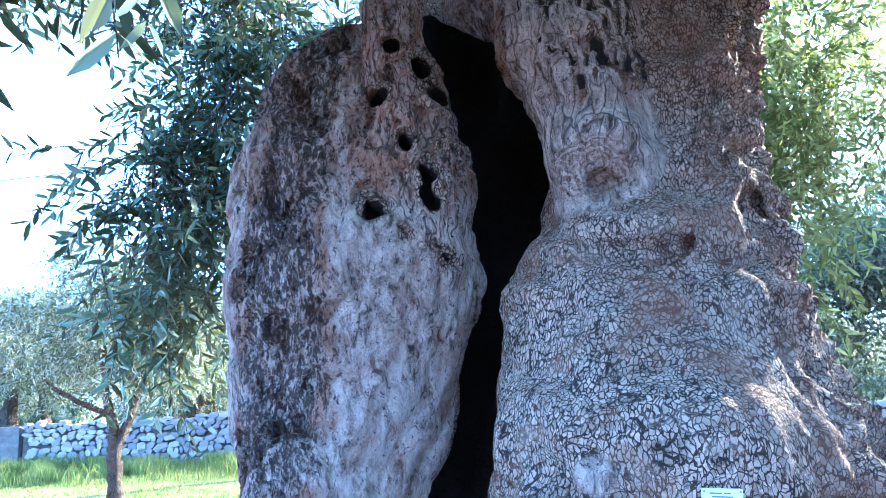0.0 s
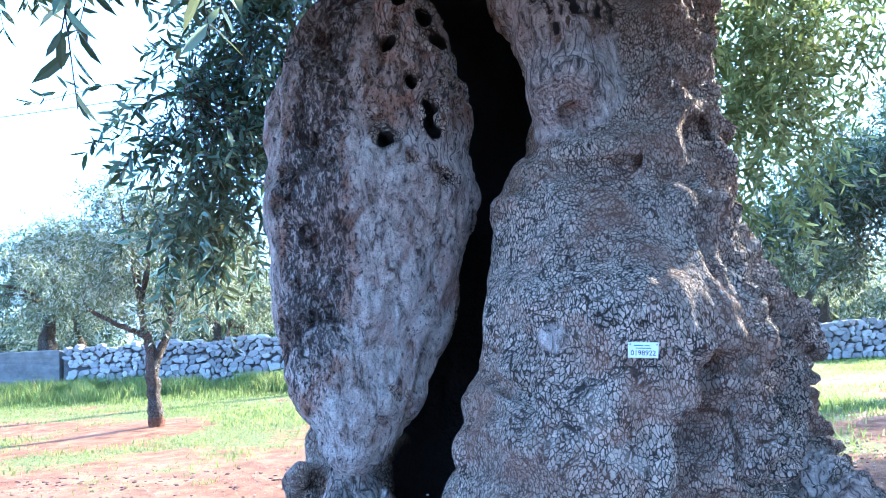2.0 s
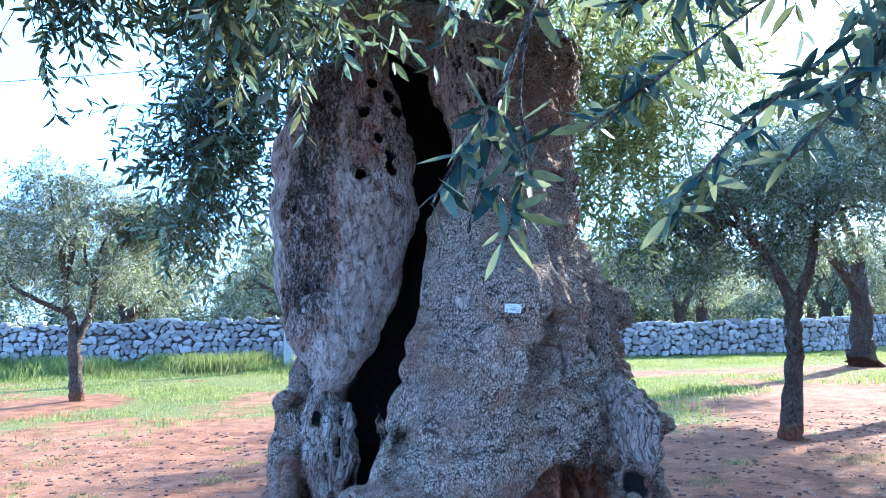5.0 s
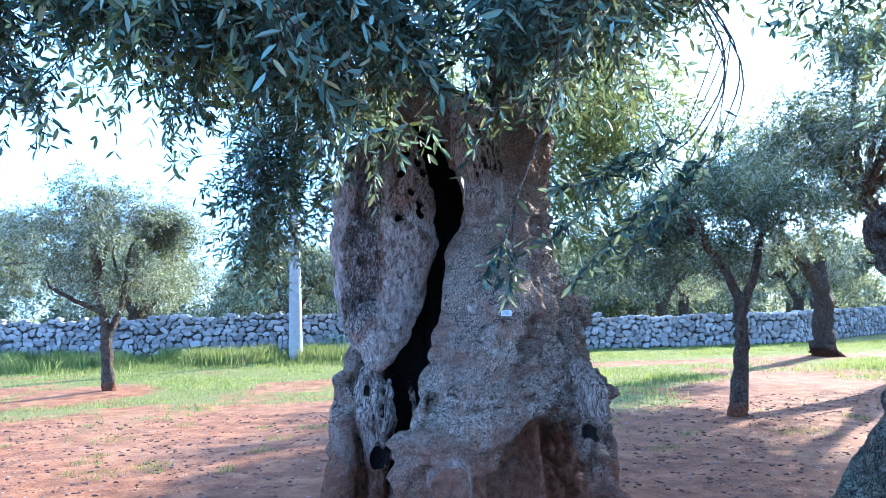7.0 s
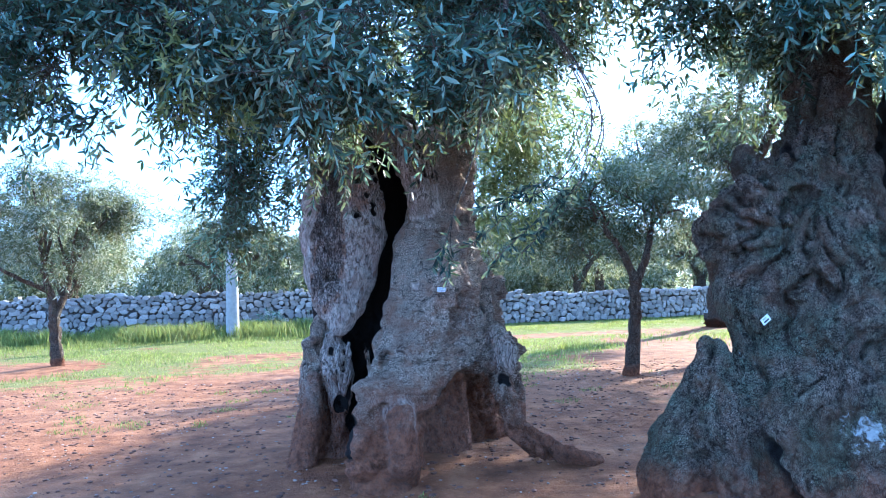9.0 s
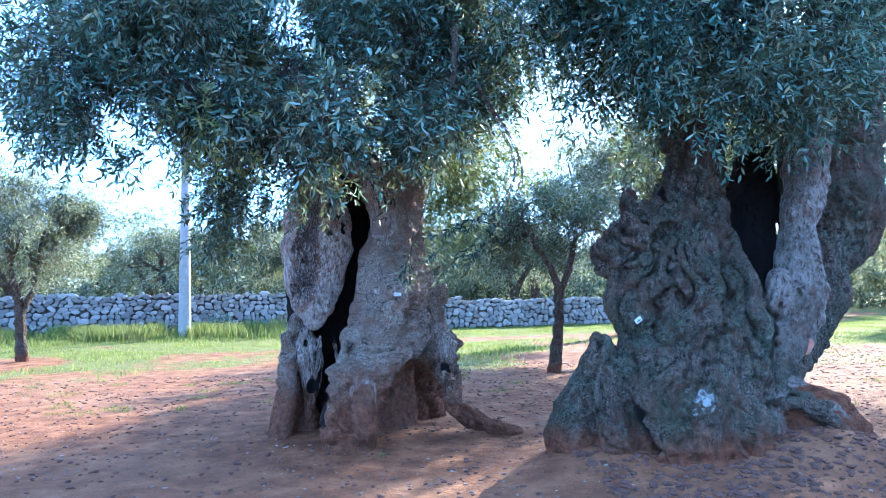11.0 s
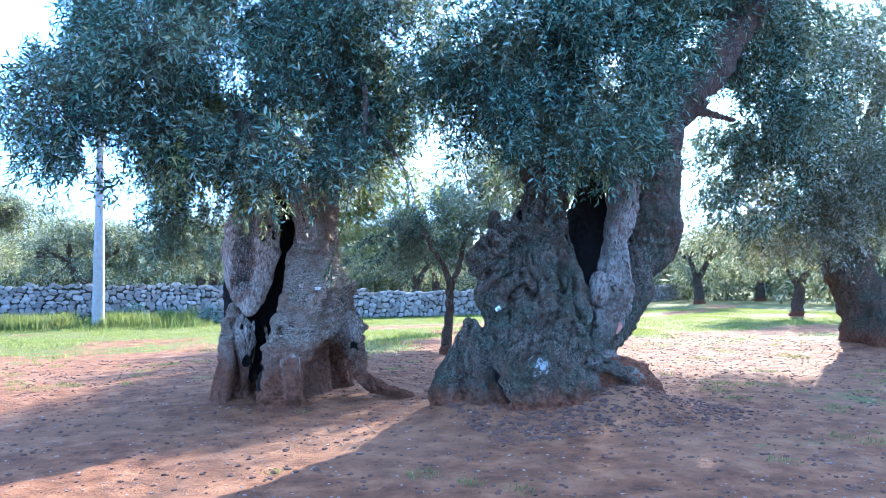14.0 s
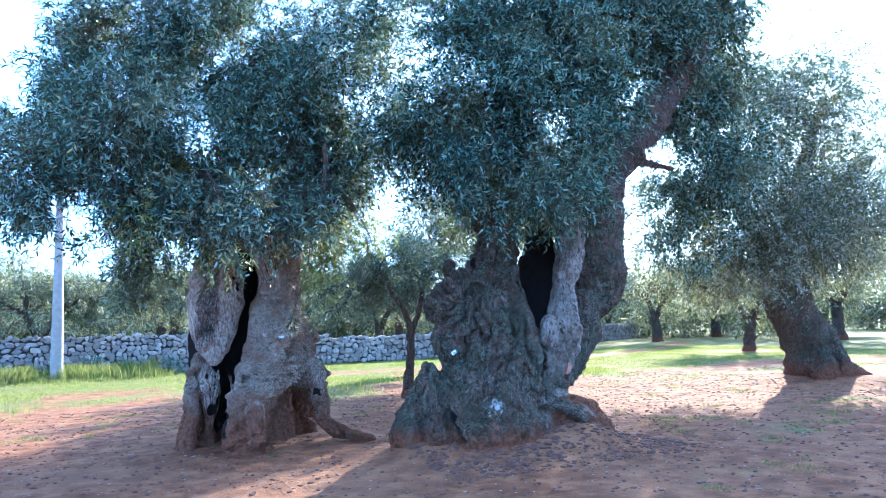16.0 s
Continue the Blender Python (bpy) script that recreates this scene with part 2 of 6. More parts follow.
def soil_material():
    """Red trodden earth, with thin turf where the attribute 'turf' says so."""
    n = Nodes("soil")
    v = n.coords()
    big = n.noise(v, 0.45, 5.0, 0.6)
    mid = n.noise(v, 3.0, 6.0, 0.65)
    fine = n.noise(v, 34.0, 6.0, 0.7)
    col = n.ramp(mid, (0.34, (0.115, 0.05, 0.023)), (0.5, (0.21, 0.096, 0.043)), (0.66, (0.325, 0.16, 0.074)))
    col = n.mix(n.grey(big, 0.45, 0.7), col, n.mix(0.4, col, (0.34, 0.2, 0.11)))
    specks = n.grey(n.noise(v, 75.0, 2.0, 0.5), 0.66, 0.72)
    col = n.mix(n.math("MULTIPLY", specks, 0.5), col, (0.42, 0.29, 0.2))
    dark = n.grey(n.noise(v, 22.0, 3.0, 0.6), 0.64, 0.72)
    col = n.mix(n.math("MULTIPLY", dark, 0.75), col, (0.10, 0.06, 0.045))
    turf = n.grey(n.math("ADD", n.attr("turf"), n.math("MULTIPLY", n.math("SUBTRACT", n.noise(v, 2.6, 6.0, 0.7), 0.5), 1.9)), 0.42, 0.75)
    green = n.ramp(fine, (0.35, (0.06, 0.08, 0.022)), (0.52, (0.14, 0.165, 0.045)), (0.68, (0.28, 0.26, 0.10)))
    col = n.mix(n.math("MULTIPLY", turf, 0.85), col, green)
    nrm = n.bump(n.math("ADD", n.math("MULTIPLY", fine, 0.7), n.math("ADD", mid, n.math("MULTIPLY", n.noise(v, 11.0, 4.0, 0.6), 0.9))), 1.0, 0.035)
    return n.done(col, 0.95, nrm, 0.15)


def stone_material(name, tone):
    n = Nodes(name)
    v = n.coords()
    rnd = n.node("ObjectInfo").outputs["Random"]
    isl = n.node("NewGeometry").outputs["Random Per Island"]
    r = n.math("FRACT", n.math("ADD", rnd, isl))
    col = n.ramp(r, (0.0, tuple(0.22 * c for c in tone)), (0.5, tuple(0.36 * c for c in tone)), (1.0, tuple(0.52 * c for c in tone)))
    col = n.mix(n.grey(n.noise(v, 9.0, 6.0, 0.7), 0.5, 0.68), col, n.mix(0.6, col, (0.13, 0.125, 0.115)))
    col = n.mix(n.grey(n.noise(v, 2.0, 4.0, 0.6), 0.58, 0.7), col, n.mix(0.4, col, (0.42, 0.3, 0.2)))
    return n.done(col, 0.9, n.bump(n.noise(v, 24.0, 6.0, 0.7), 0.7, 0.02), 0.2)


def plain(name, a, b, scale, rough=0.7, bump=0.004, metal=0.0):
    n = Nodes(name)
    v = n.coords()
    f = n.noise(v, scale, 6.0, 0.65)
    n.bsdf.inputs["Metallic"].default_value = metal
    return n.done(n.ramp(f, (0.3, a), (0.7, b)), rough, n.bump(n.noise(v, scale * 4, 4.0), 0.5, bump))


BARK = bark_material("olive_bark", 1.2, 1.0, (0.34, 1.56, 2.04))
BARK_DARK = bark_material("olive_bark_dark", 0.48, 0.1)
BARK_GNARLED = bark_material("olive_bark_gnarled", 0.62, 0.15, None, (2.33, -0.70, 0.60), 0.6)
LEAF = leaf_material("olive_leaf", (0.011, 0.029, 0.026), (0.115, 0.215, 0.168), (0.36, 0.36, 0.19), through=0.28, silver=(0.275, 0.39, 0.325))
# lit copy of LEAF: sun shining through the leaves is put into its colour
LEAF_SUN_TINT = leaf_material("olive_leaf_sun_tint", (0.10, 0.13, 0.04), (0.26, 0.30, 0.12), (0.42, 0.42, 0.18))
# silvery leaf tone, lightened further for distance haze and backlight
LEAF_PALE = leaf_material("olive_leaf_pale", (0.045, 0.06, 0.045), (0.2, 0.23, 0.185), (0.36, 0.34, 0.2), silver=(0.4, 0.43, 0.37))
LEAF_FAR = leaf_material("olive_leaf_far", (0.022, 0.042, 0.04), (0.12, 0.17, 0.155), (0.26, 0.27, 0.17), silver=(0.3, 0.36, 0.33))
GRASS = leaf_material("grass", (0.055, 0.085, 0.022), (0.14, 0.185, 0.045), (0.38, 0.33, 0.14), 0.6, 0.5)
SOIL = soil_material()
STONE = stone_material("limestone", (0.84, 0.78, 0.70))
CORE = plain("wall_core", (0.06, 0.055, 0.05), (0.13, 0.12, 0.11), 8.0, 0.95)
CONCRETE = plain("concrete", (0.27, 0.265, 0.25), (0.40, 0.39, 0.365), 6.0, 0.85)
PLASTER = plain("lime_plaster", (0.10, 0.092, 0.08), (0.21, 0.195, 0.17), 3.0, 0.95, 0.02)
PLATE = plain("tag_plate", (0.72, 0.74, 0.76), (0.86, 0.87, 0.88), 20.0, 0.45, 0.0005)
INK = plain("tag_ink", (0.03, 0.03, 0.035), (0.06, 0.06, 0.065), 20.0, 0.6, 0.0002)
BLUE_INK = plain("tag_blue_ink", (0.10, 0.22, 0.42), (0.14, 0.28, 0.5), 20.0, 0.6, 0.0002)
NAIL = plain("nail_steel", (0.3, 0.3, 0.3), (0.5, 0.48, 0.46), 50.0, 0.4, 0.0003, 1.0)
TERRACOTTA = plain("terracotta", (0.42, 0.19, 0.12), (0.58, 0.30, 0.20), 18.0, 0.9, 0.004)
WIRE = plain("cable_black", (0.03, 0.03, 0.03), (0.06, 0.06, 0.06), 10.0, 0.6)


# ---- mesh tools ----
def hash01(ix, iy, iz, seed):
    h = (ix * 374761393 + iy * 668265263 + iz * 2147483647 + seed * 1274126177) & 0xFFFFFFFF
    h = ((h ^ (h >> 13)) * 1103515245) & 0xFFFFFFFF
    h = ((h ^ (h >> 15)) * 2246822519) & 0xFFFFFFFF
    return ((h ^ (h >> 16)) & 0xFFFFFF) / float(0xFFFFFF)


def value_noise(p, seed=0):
    """Smooth noise from 0 to 1 at the rows of p."""
    f = np.floor(p)
    i = f.astype(np.int64)
    u = p - f
    u = u * u * (3 - 2 * u)
    out = 0
    for dx in (0, 1):
        for dy in (0, 1):
            for dz in (0, 1):
                w = (u[:, 0] if dx else 1 - u[:, 0]) * (u[:, 1] if dy else 1 - u[:, 1]) * (u[:, 2] if dz else 1 - u[:, 2])
                out = out + w * hash01(i[:, 0] + dx, i[:, 1] + dy, i[:, 2] + dz, seed)
    return out


def fbm(p, octaves=4, seed=0):
    out, amp, tot = 0, 1.0, 0.0
    for k in range(octaves):
        out = out + amp * value_noise(p * 2.03 ** k + 17.3 * k, seed + k)
        tot += amp
        amp *= 0.5
    return out / tot


def mesh_from_arrays(name, verts, faces, smooth=True):
    """A mesh out of numpy arrays; all faces have the same number of corners."""
    me = bpy.data.meshes.new(name)
    nv, nf, k = len(verts), len(faces), faces.shape[1]
    me.vertices.add(nv)
    me.vertices.foreach_set("co", np.ascontiguousarray(verts, dtype=np.float32).ravel())
    me.loops.add(nf * k)
    me.loops.foreach_set("vertex_index", np.ascontiguousarray(faces, dtype=np.int32).ravel())
    me.polygons.add(nf)
    me.polygons.foreach_set("loop_start", np.arange(0, nf * k, k, dtype=np.int32))
    me.polygons.foreach_set("use_smooth", np.full(nf, smooth))
    me.update(calc_edges=True)
    return me


def put_mesh(name, me, material, parent=None, label="", kind=""):
    me.materials.append(material)
    ob = new(name, me)
    if parent is not None:
        ob.parent = parent
    return tagged(ob, label, kind=kind)


def part(name, bm, material, parent=None, label="", smooth=False):
    me = bpy.data.meshes.new(name)
    bm.to_mesh(me)
    bm.free()
    if smooth:
        me.polygons.foreach_set("use_smooth", np.full(len(me.polygons), True))
    return put_mesh(name, me, material, parent, label)


def thing(name, label, category, place=(0, 0, 0), group=""):
    ob = new(name)
    ob.location = place
    ob.empty_display_size = 0.2
    return tagged(ob, label, category, group)


class Field:
    """A distance field on a grid, into which rounded limbs are melted and holes are cut."""

    def __init__(self, low, high, step):
        self.low, self.step = np.array(low, float), step
        self.axes = [np.arange(a, b, step, dtype=np.float32) for a, b in zip(low, high)]
        self.shape = tuple(len(a) for a in self.axes)
        self.d = np.full(self.shape, 1.0, np.float32)
        self.bare = np.zeros(self.shape, np.float32)

    def window(self, low, high):
        s = []
        for k in range(3):
            a = int(np.clip((low[k] - self.low[k]) / self.step, 0, self.shape[k]))
            b = int(np.clip((high[k] - self.low[k]) / self.step + 1, 0, self.shape[k]))
            s.append(slice(a, max(a, b)))
        return tuple(s)

    def cone(self, p, q, margin):
        (ax, ay, az, ra), (bx, by, bz, rb) = p, q
        r = max(ra, rb) + margin
        w = self.window([min(ax, bx) - r, min(ay, by) - r, min(az, bz) - r], [max(ax, bx) + r, max(ay, by) + r, max(az, bz) + r])
        x, y, z = (self.axes[k][w[k]] for k in range(3))
        X, Y, Z = np.meshgrid(x, y, z, indexing="ij")
        dx, dy, dz = bx - ax, by - ay, bz - az
        ll = dx * dx + dy * dy + dz * dz + 1e-9
        t = np.clip(((X - ax) * dx + (Y - ay) * dy + (Z - az) * dz) / ll, 0, 1)
        d = np.sqrt((X - ax - t * dx) ** 2 + (Y - ay - t * dy) ** 2 + (Z - az - t * dz) ** 2) - (ra + (rb - ra) * t)
        return w, d

    def limb(self, chain, bare=0.0, k=0.06):
        """Melts a chain of (x, y, z, radius) into the form."""
        for p, q in zip(chain, chain[1:] or chain):
            w, d = self.cone(p, q, k + 0.06)
            old = self.d[w]
            h = np.clip(0.5 + 0.5 * (old - d) / k, 0, 1)
            self.bare[w] = self.bare[w] * (1 - h) + bare * h
            self.d[w] = old * (1 - h) + d * h - k * h * (1 - h)

    def melt(self, other, k):
        h = np.clip(0.5 + 0.5 * (self.d - other.d) / k, 0, 1)
        self.bare = self.bare * (1 - h) + other.bare * h
        self.d = self.d * (1 - h) + other.d * h - k * h * (1 - h)

    def cut(self, chain, k=0.03, shade_paint=False):
        for p, q in zip(chain, chain[1:] or chain):
            w, d = self.cone(p, q, k + 0.06)
            old = self.d[w]
            h = np.clip(0.5 - 0.5 * (old + d) / k, 0, 1)
            # marks the walls of the cut for the near-black shade colour
            if shade_paint:
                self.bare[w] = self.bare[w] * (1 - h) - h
            self.d[w] = old * (1 - h) - d * h + k * h * (1 - h)

    def surface(self):
        """Vertices, quads and the bare-wood weight of the surface where the field is zero."""
        f, s = self.d, self.d < 0
        nx, ny, nz = (n - 1 for n in self.shape)
        count = np.zeros((nx, ny, nz), np.int8)
        corners = [(i, j, k) for i in (0, 1) for j in (0, 1) for k in (0, 1)]
        for i, j, k in corners:
            count += s[i:i + nx, j:j + ny, k:k + nz]
        cells = np.argwhere((count > 0) & (count < 8))
        ids = np.full((nx, ny, nz), -1, np.int64)
        ids[cells[:, 0], cells[:, 1], cells[:, 2]] = np.arange(len(cells))
        val = np.stack([f[cells[:, 0] + i, cells[:, 1] + j, cells[:, 2] + k] for i, j, k in corners], 1)
        total, hits = np.zeros((len(cells), 3)), np.zeros(len(cells))
        for a in range(8):
            for axis in range(3):
                ca = corners[a]
                if ca[axis]:
                    continue
                cb = list(ca)
                cb[axis] = 1
                b = corners.index(tuple(cb))
                cross = (val[:, a] < 0) != (val[:, b] < 0)
                t = val[cross, a] / (val[cross, a] - val[cross, b])
                pos = np.tile(np.array(ca, float), (len(t), 1))
                pos[:, axis] += t
                total[cross] += pos
                hits[cross] += 1
        verts = self.low + (cells + total / hits[:, None]) * self.step
        bare = self.bare[cells[:, 0], cells[:, 1], cells[:, 2]]
        quads = []
        for axis in range(3):
            u, v = (axis + 1) % 3, (axis + 2) % 3
            lo = [slice(1, n - 1) for n in self.shape]
            hi = [slice(1, n - 1) for n in self.shape]
            lo[axis], hi[axis] = slice(0, self.shape[axis] - 1), slice(1, self.shape[axis])
            a, b = s[tuple(lo)], s[tuple(hi)]
            for out, flip in ((a & ~b, False), (~a & b, True)):
                e = np.argwhere(out)
                base = e.copy()
                base[:, u] += 1
                base[:, v] += 1
                ring = []
                for du, dv in ((-1, -1), (0, -1), (0, 0), (-1, 0)):
                    c = base.copy()
                    c[:, u] += du
                    c[:, v] += dv
                    ring.append(ids[c[:, 0], c[:, 1], c[:, 2]])
                q = np.stack(ring[::-1] if flip else ring, 1)
                quads.append(q)
        quads = np.concatenate(quads)
        return verts, quads[(quads >= 0).all(1)], bare


def normals_of(verts, quads):
    nrm = np.zeros_like(verts)
    n = np.cross(verts[quads[:, 2]] - verts[quads[:, 0]], verts[quads[:, 3]] - verts[quads[:, 1]])
    for k in range(4):
        np.add.at(nrm, quads[:, k], n)
    return nrm / (np.linalg.norm(nrm, axis=1, keepdims=True) + 1e-9)


def trunk_mesh(name, field, gnarl, ribs, knots, folds, pits, bands, seed, earth_top, rough_side=None, pit_zone=None, creased=None):
    """The field's surface with gnarls, upright ribs, flowing folds, fine knots and rotted pits."""
    verts, quads, bare = field.surface()
    nrm = normals_of(verts, quads)
    warp = np.stack([fbm(verts * 2.3 + 9.1 * k, 3, seed + 31 + k) for k in range(3)], 1) - 0.5
    g = fbm(verts * 3.1, 3, seed) - 0.5
    r = np.abs(fbm(verts * np.array([8.0, 8.0, 2.2]) + 2.4 * warp, 3, seed + 7) - 0.5) * 2
    w = np.abs(value_noise(verts * np.array([5.0, 5.0, 2.6]) + 5.0 * warp, seed + 17) - 0.5) * 2
    f = fbm(verts * 19.0, 3, seed + 13) - 0.5
    h = np.clip(fbm(verts * np.array([26.0, 26.0, 13.0]) + 2.0 * warp, 3, seed + 23) - 0.5, 0, 1)
    knot_scale = np.ones(len(verts))
    if rough_side is not None:
        rugged = np.clip((verts[:, 0] - rough_side - 0.1 * warp[:, 1]) / 0.1, 0, 1) * np.clip((verts[:, 2] - 0.55) / 0.3, 0, 1) * np.clip(2.6 - 3 * np.abs(bare), 0, 1)
        knot_scale = 1 + 6.5 * rugged
        g = g * (1 + 2.0 * rugged)
    flutes = np.abs(value_noise(verts * np.array([34.0, 34.0, 5.0]) + 3.0 * warp, seed + 41) - 0.5) * 2
    crumb = np.abs(fbm(verts * 38.0, 2, seed + 43) - 0.5) * 2
    ring = np.sin(2 * np.pi * (verts[:, 2] * 6.0 + 2.6 * warp[:, 0] + 1.2 * g)) * np.clip(1 - np.abs(bare) * 2, 0, 1) * np.clip(verts[:, 2] / 0.5, 0, 1)
    pitted = np.zeros(len(verts)) if pit_zone is None else pit_zone(verts, warp)
    lift = bands * ring + gnarl * 2 * g + ribs * (0.35 - r) + folds * (0.4 - (1 - w) ** 3) + (knots * 2 * f - 0.8 * knots * crumb) * knot_scale - 0.012 * (1 - flutes) ** 2 * np.clip(2 * bare - 1, 0, 1) * (bare <= 1) - pits * 4 * h * np.clip(bare * 1.5, 0, 1) * (0.35 + 0.9 * pitted)
    if creased is not None:
        # sharp creases that run down the trunk, wide between and narrow at the foot
        c1 = 1 - np.abs(2 * fbm(verts * np.array([4.6, 4.6, 1.9]) + 3.2 * warp, 2, seed + 51) - 1)
        c2 = 1 - np.abs(2 * value_noise(verts * np.array([10.0, 10.0, 4.5]) + 4.0 * warp, seed + 57) - 1)
        lift = lift + creased(verts) * (0.02 - 0.10 * c1 ** 9 - 0.03 * c2 ** 6) * np.clip(1.4 - np.maximum(bare, 0), 0, 1)
    verts = verts + nrm * lift[:, None]
    me = mesh_from_arrays(name, verts, quads)
    a = me.attributes.new("bare", "FLOAT", "POINT")
    a.data.foreach_set("value", np.where(bare > 1, np.clip(1 - 2 * (bare - 1), 0, 1), bare).astype(np.float32))
    me.attributes.new("pitted", "FLOAT", "POINT").data.foreach_set("value", pitted.astype(np.float32))
    e = np.maximum(np.clip(1 - verts[:, 2] / earth_top, 0, 1), np.clip(1.8 * (bare - 1), 0, 1))
    a = me.attributes.new("earth", "FLOAT", "POINT")
    a.data.foreach_set("value", e.astype(np.float32))
    return me


def bough_mesh(name, chains, seed, sides=10, earth_top=0.01):
    """Tapered, crooked boughs: each chain of (x, y, z, radius) becomes a smooth tube."""
    rng = np.random.default_rng(seed)
    all_v, all_f, base = [], [], 0
    for chain in chains:
        c = np.array(chain, float)
        n = max(8, 6 * (len(c) - 1))
        t = np.linspace(0, len(c) - 1, n)
        k = np.clip(t.astype(int), 0, len(c) - 2)
        u = (t - k)[:, None]
        p0, p1, p2, p3 = c[np.maximum(k - 1, 0)], c[k], c[k + 1], c[np.minimum(k + 2, len(c) - 1)]
        pts = 0.5 * (2 * p1 + (p2 - p0) * u + (2 * p0 - 5 * p1 + 4 * p2 - p3) * u ** 2 + (3 * p1 - p0 - 3 * p2 + p3) * u ** 3)
        pts[1:-1, :3] += rng.normal(0, 0.12, (n - 2, 3)) * pts[1:-1, 3:4]
        d = np.gradient(pts[:, :3], axis=0)
        d /= np.linalg.norm(d, axis=1, keepdims=True) + 1e-9
        ref = np.array([0.37, 0.81, 0.2]) if abs(d[0][2]) > 0.5 else np.array([0.1, 0.2, 1.0])
        s = np.cross(d, ref)
        s /= np.linalg.norm(s, axis=1, keepdims=True)
        w = np.cross(d, s)
        ang = np.linspace(0, 2 * np.pi, sides, endpoint=False)
        rad = np.maximum(pts[:, 3], 0.002)[:, None] * (1 + 0.16 * rng.normal(size=(n, sides)) * 0.6 + 0.1 * np.sin(3 * ang + rng.uniform(0, 6)))
        v = pts[:, None, :3] + rad[..., None] * (np.cos(ang)[None, :, None] * s[:, None] + np.sin(ang)[None, :, None] * w[:, None])
        all_v.append(v.reshape(-1, 3))
        i, j = np.meshgrid(np.arange(n - 1), np.arange(sides), indexing="ij")
        jn = (j + 1) % sides
        all_f.append(base + np.stack([i * sides + j, i * sides + jn, (i + 1) * sides + jn, (i + 1) * sides + j], -1).reshape(-1, 4))
        base += n * sides
    verts = np.concatenate(all_v)
    me = mesh_from_arrays(name, verts, np.concatenate(all_f))
    a = me.attributes.new("earth", "FLOAT", "POINT")
    a.data.foreach_set("value", np.clip(1 - verts[:, 2] / earth_top, 0, 1).astype(np.float32))
    return me


def unit(v):
    return v / (np.linalg.norm(v, axis=1, keepdims=True) + 1e-9)


def leaves_mesh(name, base, way, length, width, rng, shaped):
    """Lance-shaped leaves, each folded a little along its midrib: base points, directions and sizes."""
    n = len(base)
    side = unit(np.cross(way, rng.normal(size=(n, 3))))
    up = np.cross(side, way)
    L, W = length[:, None], width[:, None]
    if shaped:
        curl = rng.uniform(-0.12, 0.12, (n, 1)) * L
        cols = [base, base + 0.3 * L * way + 0.44 * W * side + 0.18 * W * up, base + 0.68 * L * way + 0.42 * W * side + 0.18 * W * up + 0.4 * curl * up,
                base + L * way + curl * up, base + 0.68 * L * way - 0.42 * W * side + 0.18 * W * up + 0.4 * curl * up, base + 0.3 * L * way - 0.44 * W * side + 0.18 * W * up]
        k, face = 6, ((0, 1, 2, 3), (0, 3, 4, 5))
    else:
        cols = [base, base + 0.45 * L * way + 0.5 * W * side + 0.15 * W * up, base + L * way, base + 0.45 * L * way - 0.5 * W * side + 0.15 * W * up]
        k, face = 4, ((0, 1, 2, 3),)
    verts = np.stack(cols, 1).reshape(-1, 3)
    off = (np.arange(n) * k)[:, None, None]
    quads = (np.array(face)[None] + off).reshape(-1, 4)
    return mesh_from_arrays(name, verts, quads, False)


def sprays(clumps, per_m3, rng, gap=0.42, grain=2.3, droop=0.55, spray=0.26):
    """Leafy twigs through the clumps (centre, radii), denser towards their skin, with gaps: starts, directions and lengths."""
    starts, ways = [], []
    for centre, radii in clumps:
        c, r = np.array(centre), np.array(radii)
        n = int(per_m3 * 4.19 * r.prod())
        d = unit(rng.normal(size=(n, 3)))
        p = c + d * r * (rng.uniform(0, 1, (n, 1)) ** 0.42) * (1 + 0.18 * rng.normal(size=(n, 1)))
        keep = fbm(p * grain, 3, 5) > gap
        p, d = p[keep], d[keep]
        w = unit(0.75 * d + rng.normal(0, 0.55, p.shape) + np.array([0, 0, -droop]))
        starts.append(p)
        ways.append(w)
    p, w = np.concatenate(starts), np.concatenate(ways)
    return p, w, spray * rng.uniform(0.6, 1.3, len(p))


def foliage(name, parent, clumps, seed, per_m3, material, leaf=0.058, pairs=7, shaped=True, label="", **kw):
    """A crown: twigs with leaves in opposite pairs, all as one part."""
    rng = np.random.default_rng(seed)
    p, w, ln = sprays(clumps, per_m3, rng, **kw)
    side = unit(np.cross(w, rng.normal(size=w.shape)))
    up = np.cross(side, w)
    base, way = [], []
    for k in range(pairs):
        f = (k + 0.6) / pairs
        bend = np.array([0, 0, -0.22]) * f * f
        at = p + (w + bend) * (ln * f)[:, None]
        s = side if k % 2 else up
        for sign in (1, -1):
            base.append(at)
            way.append(unit(0.75 * w + sign * s * 0.8 + rng.normal(0, 0.22, w.shape) + bend))
    base, way = np.concatenate(base), np.concatenate(way)
    length = leaf * rng.uniform(0.65, 1.25, len(base))
    me = leaves_mesh(name, base, way, length, length * rng.uniform(0.22, 0.32, len(base)), rng, shaped)
    return put_mesh(name, me, material, parent, label, "stuff"), p, w, ln


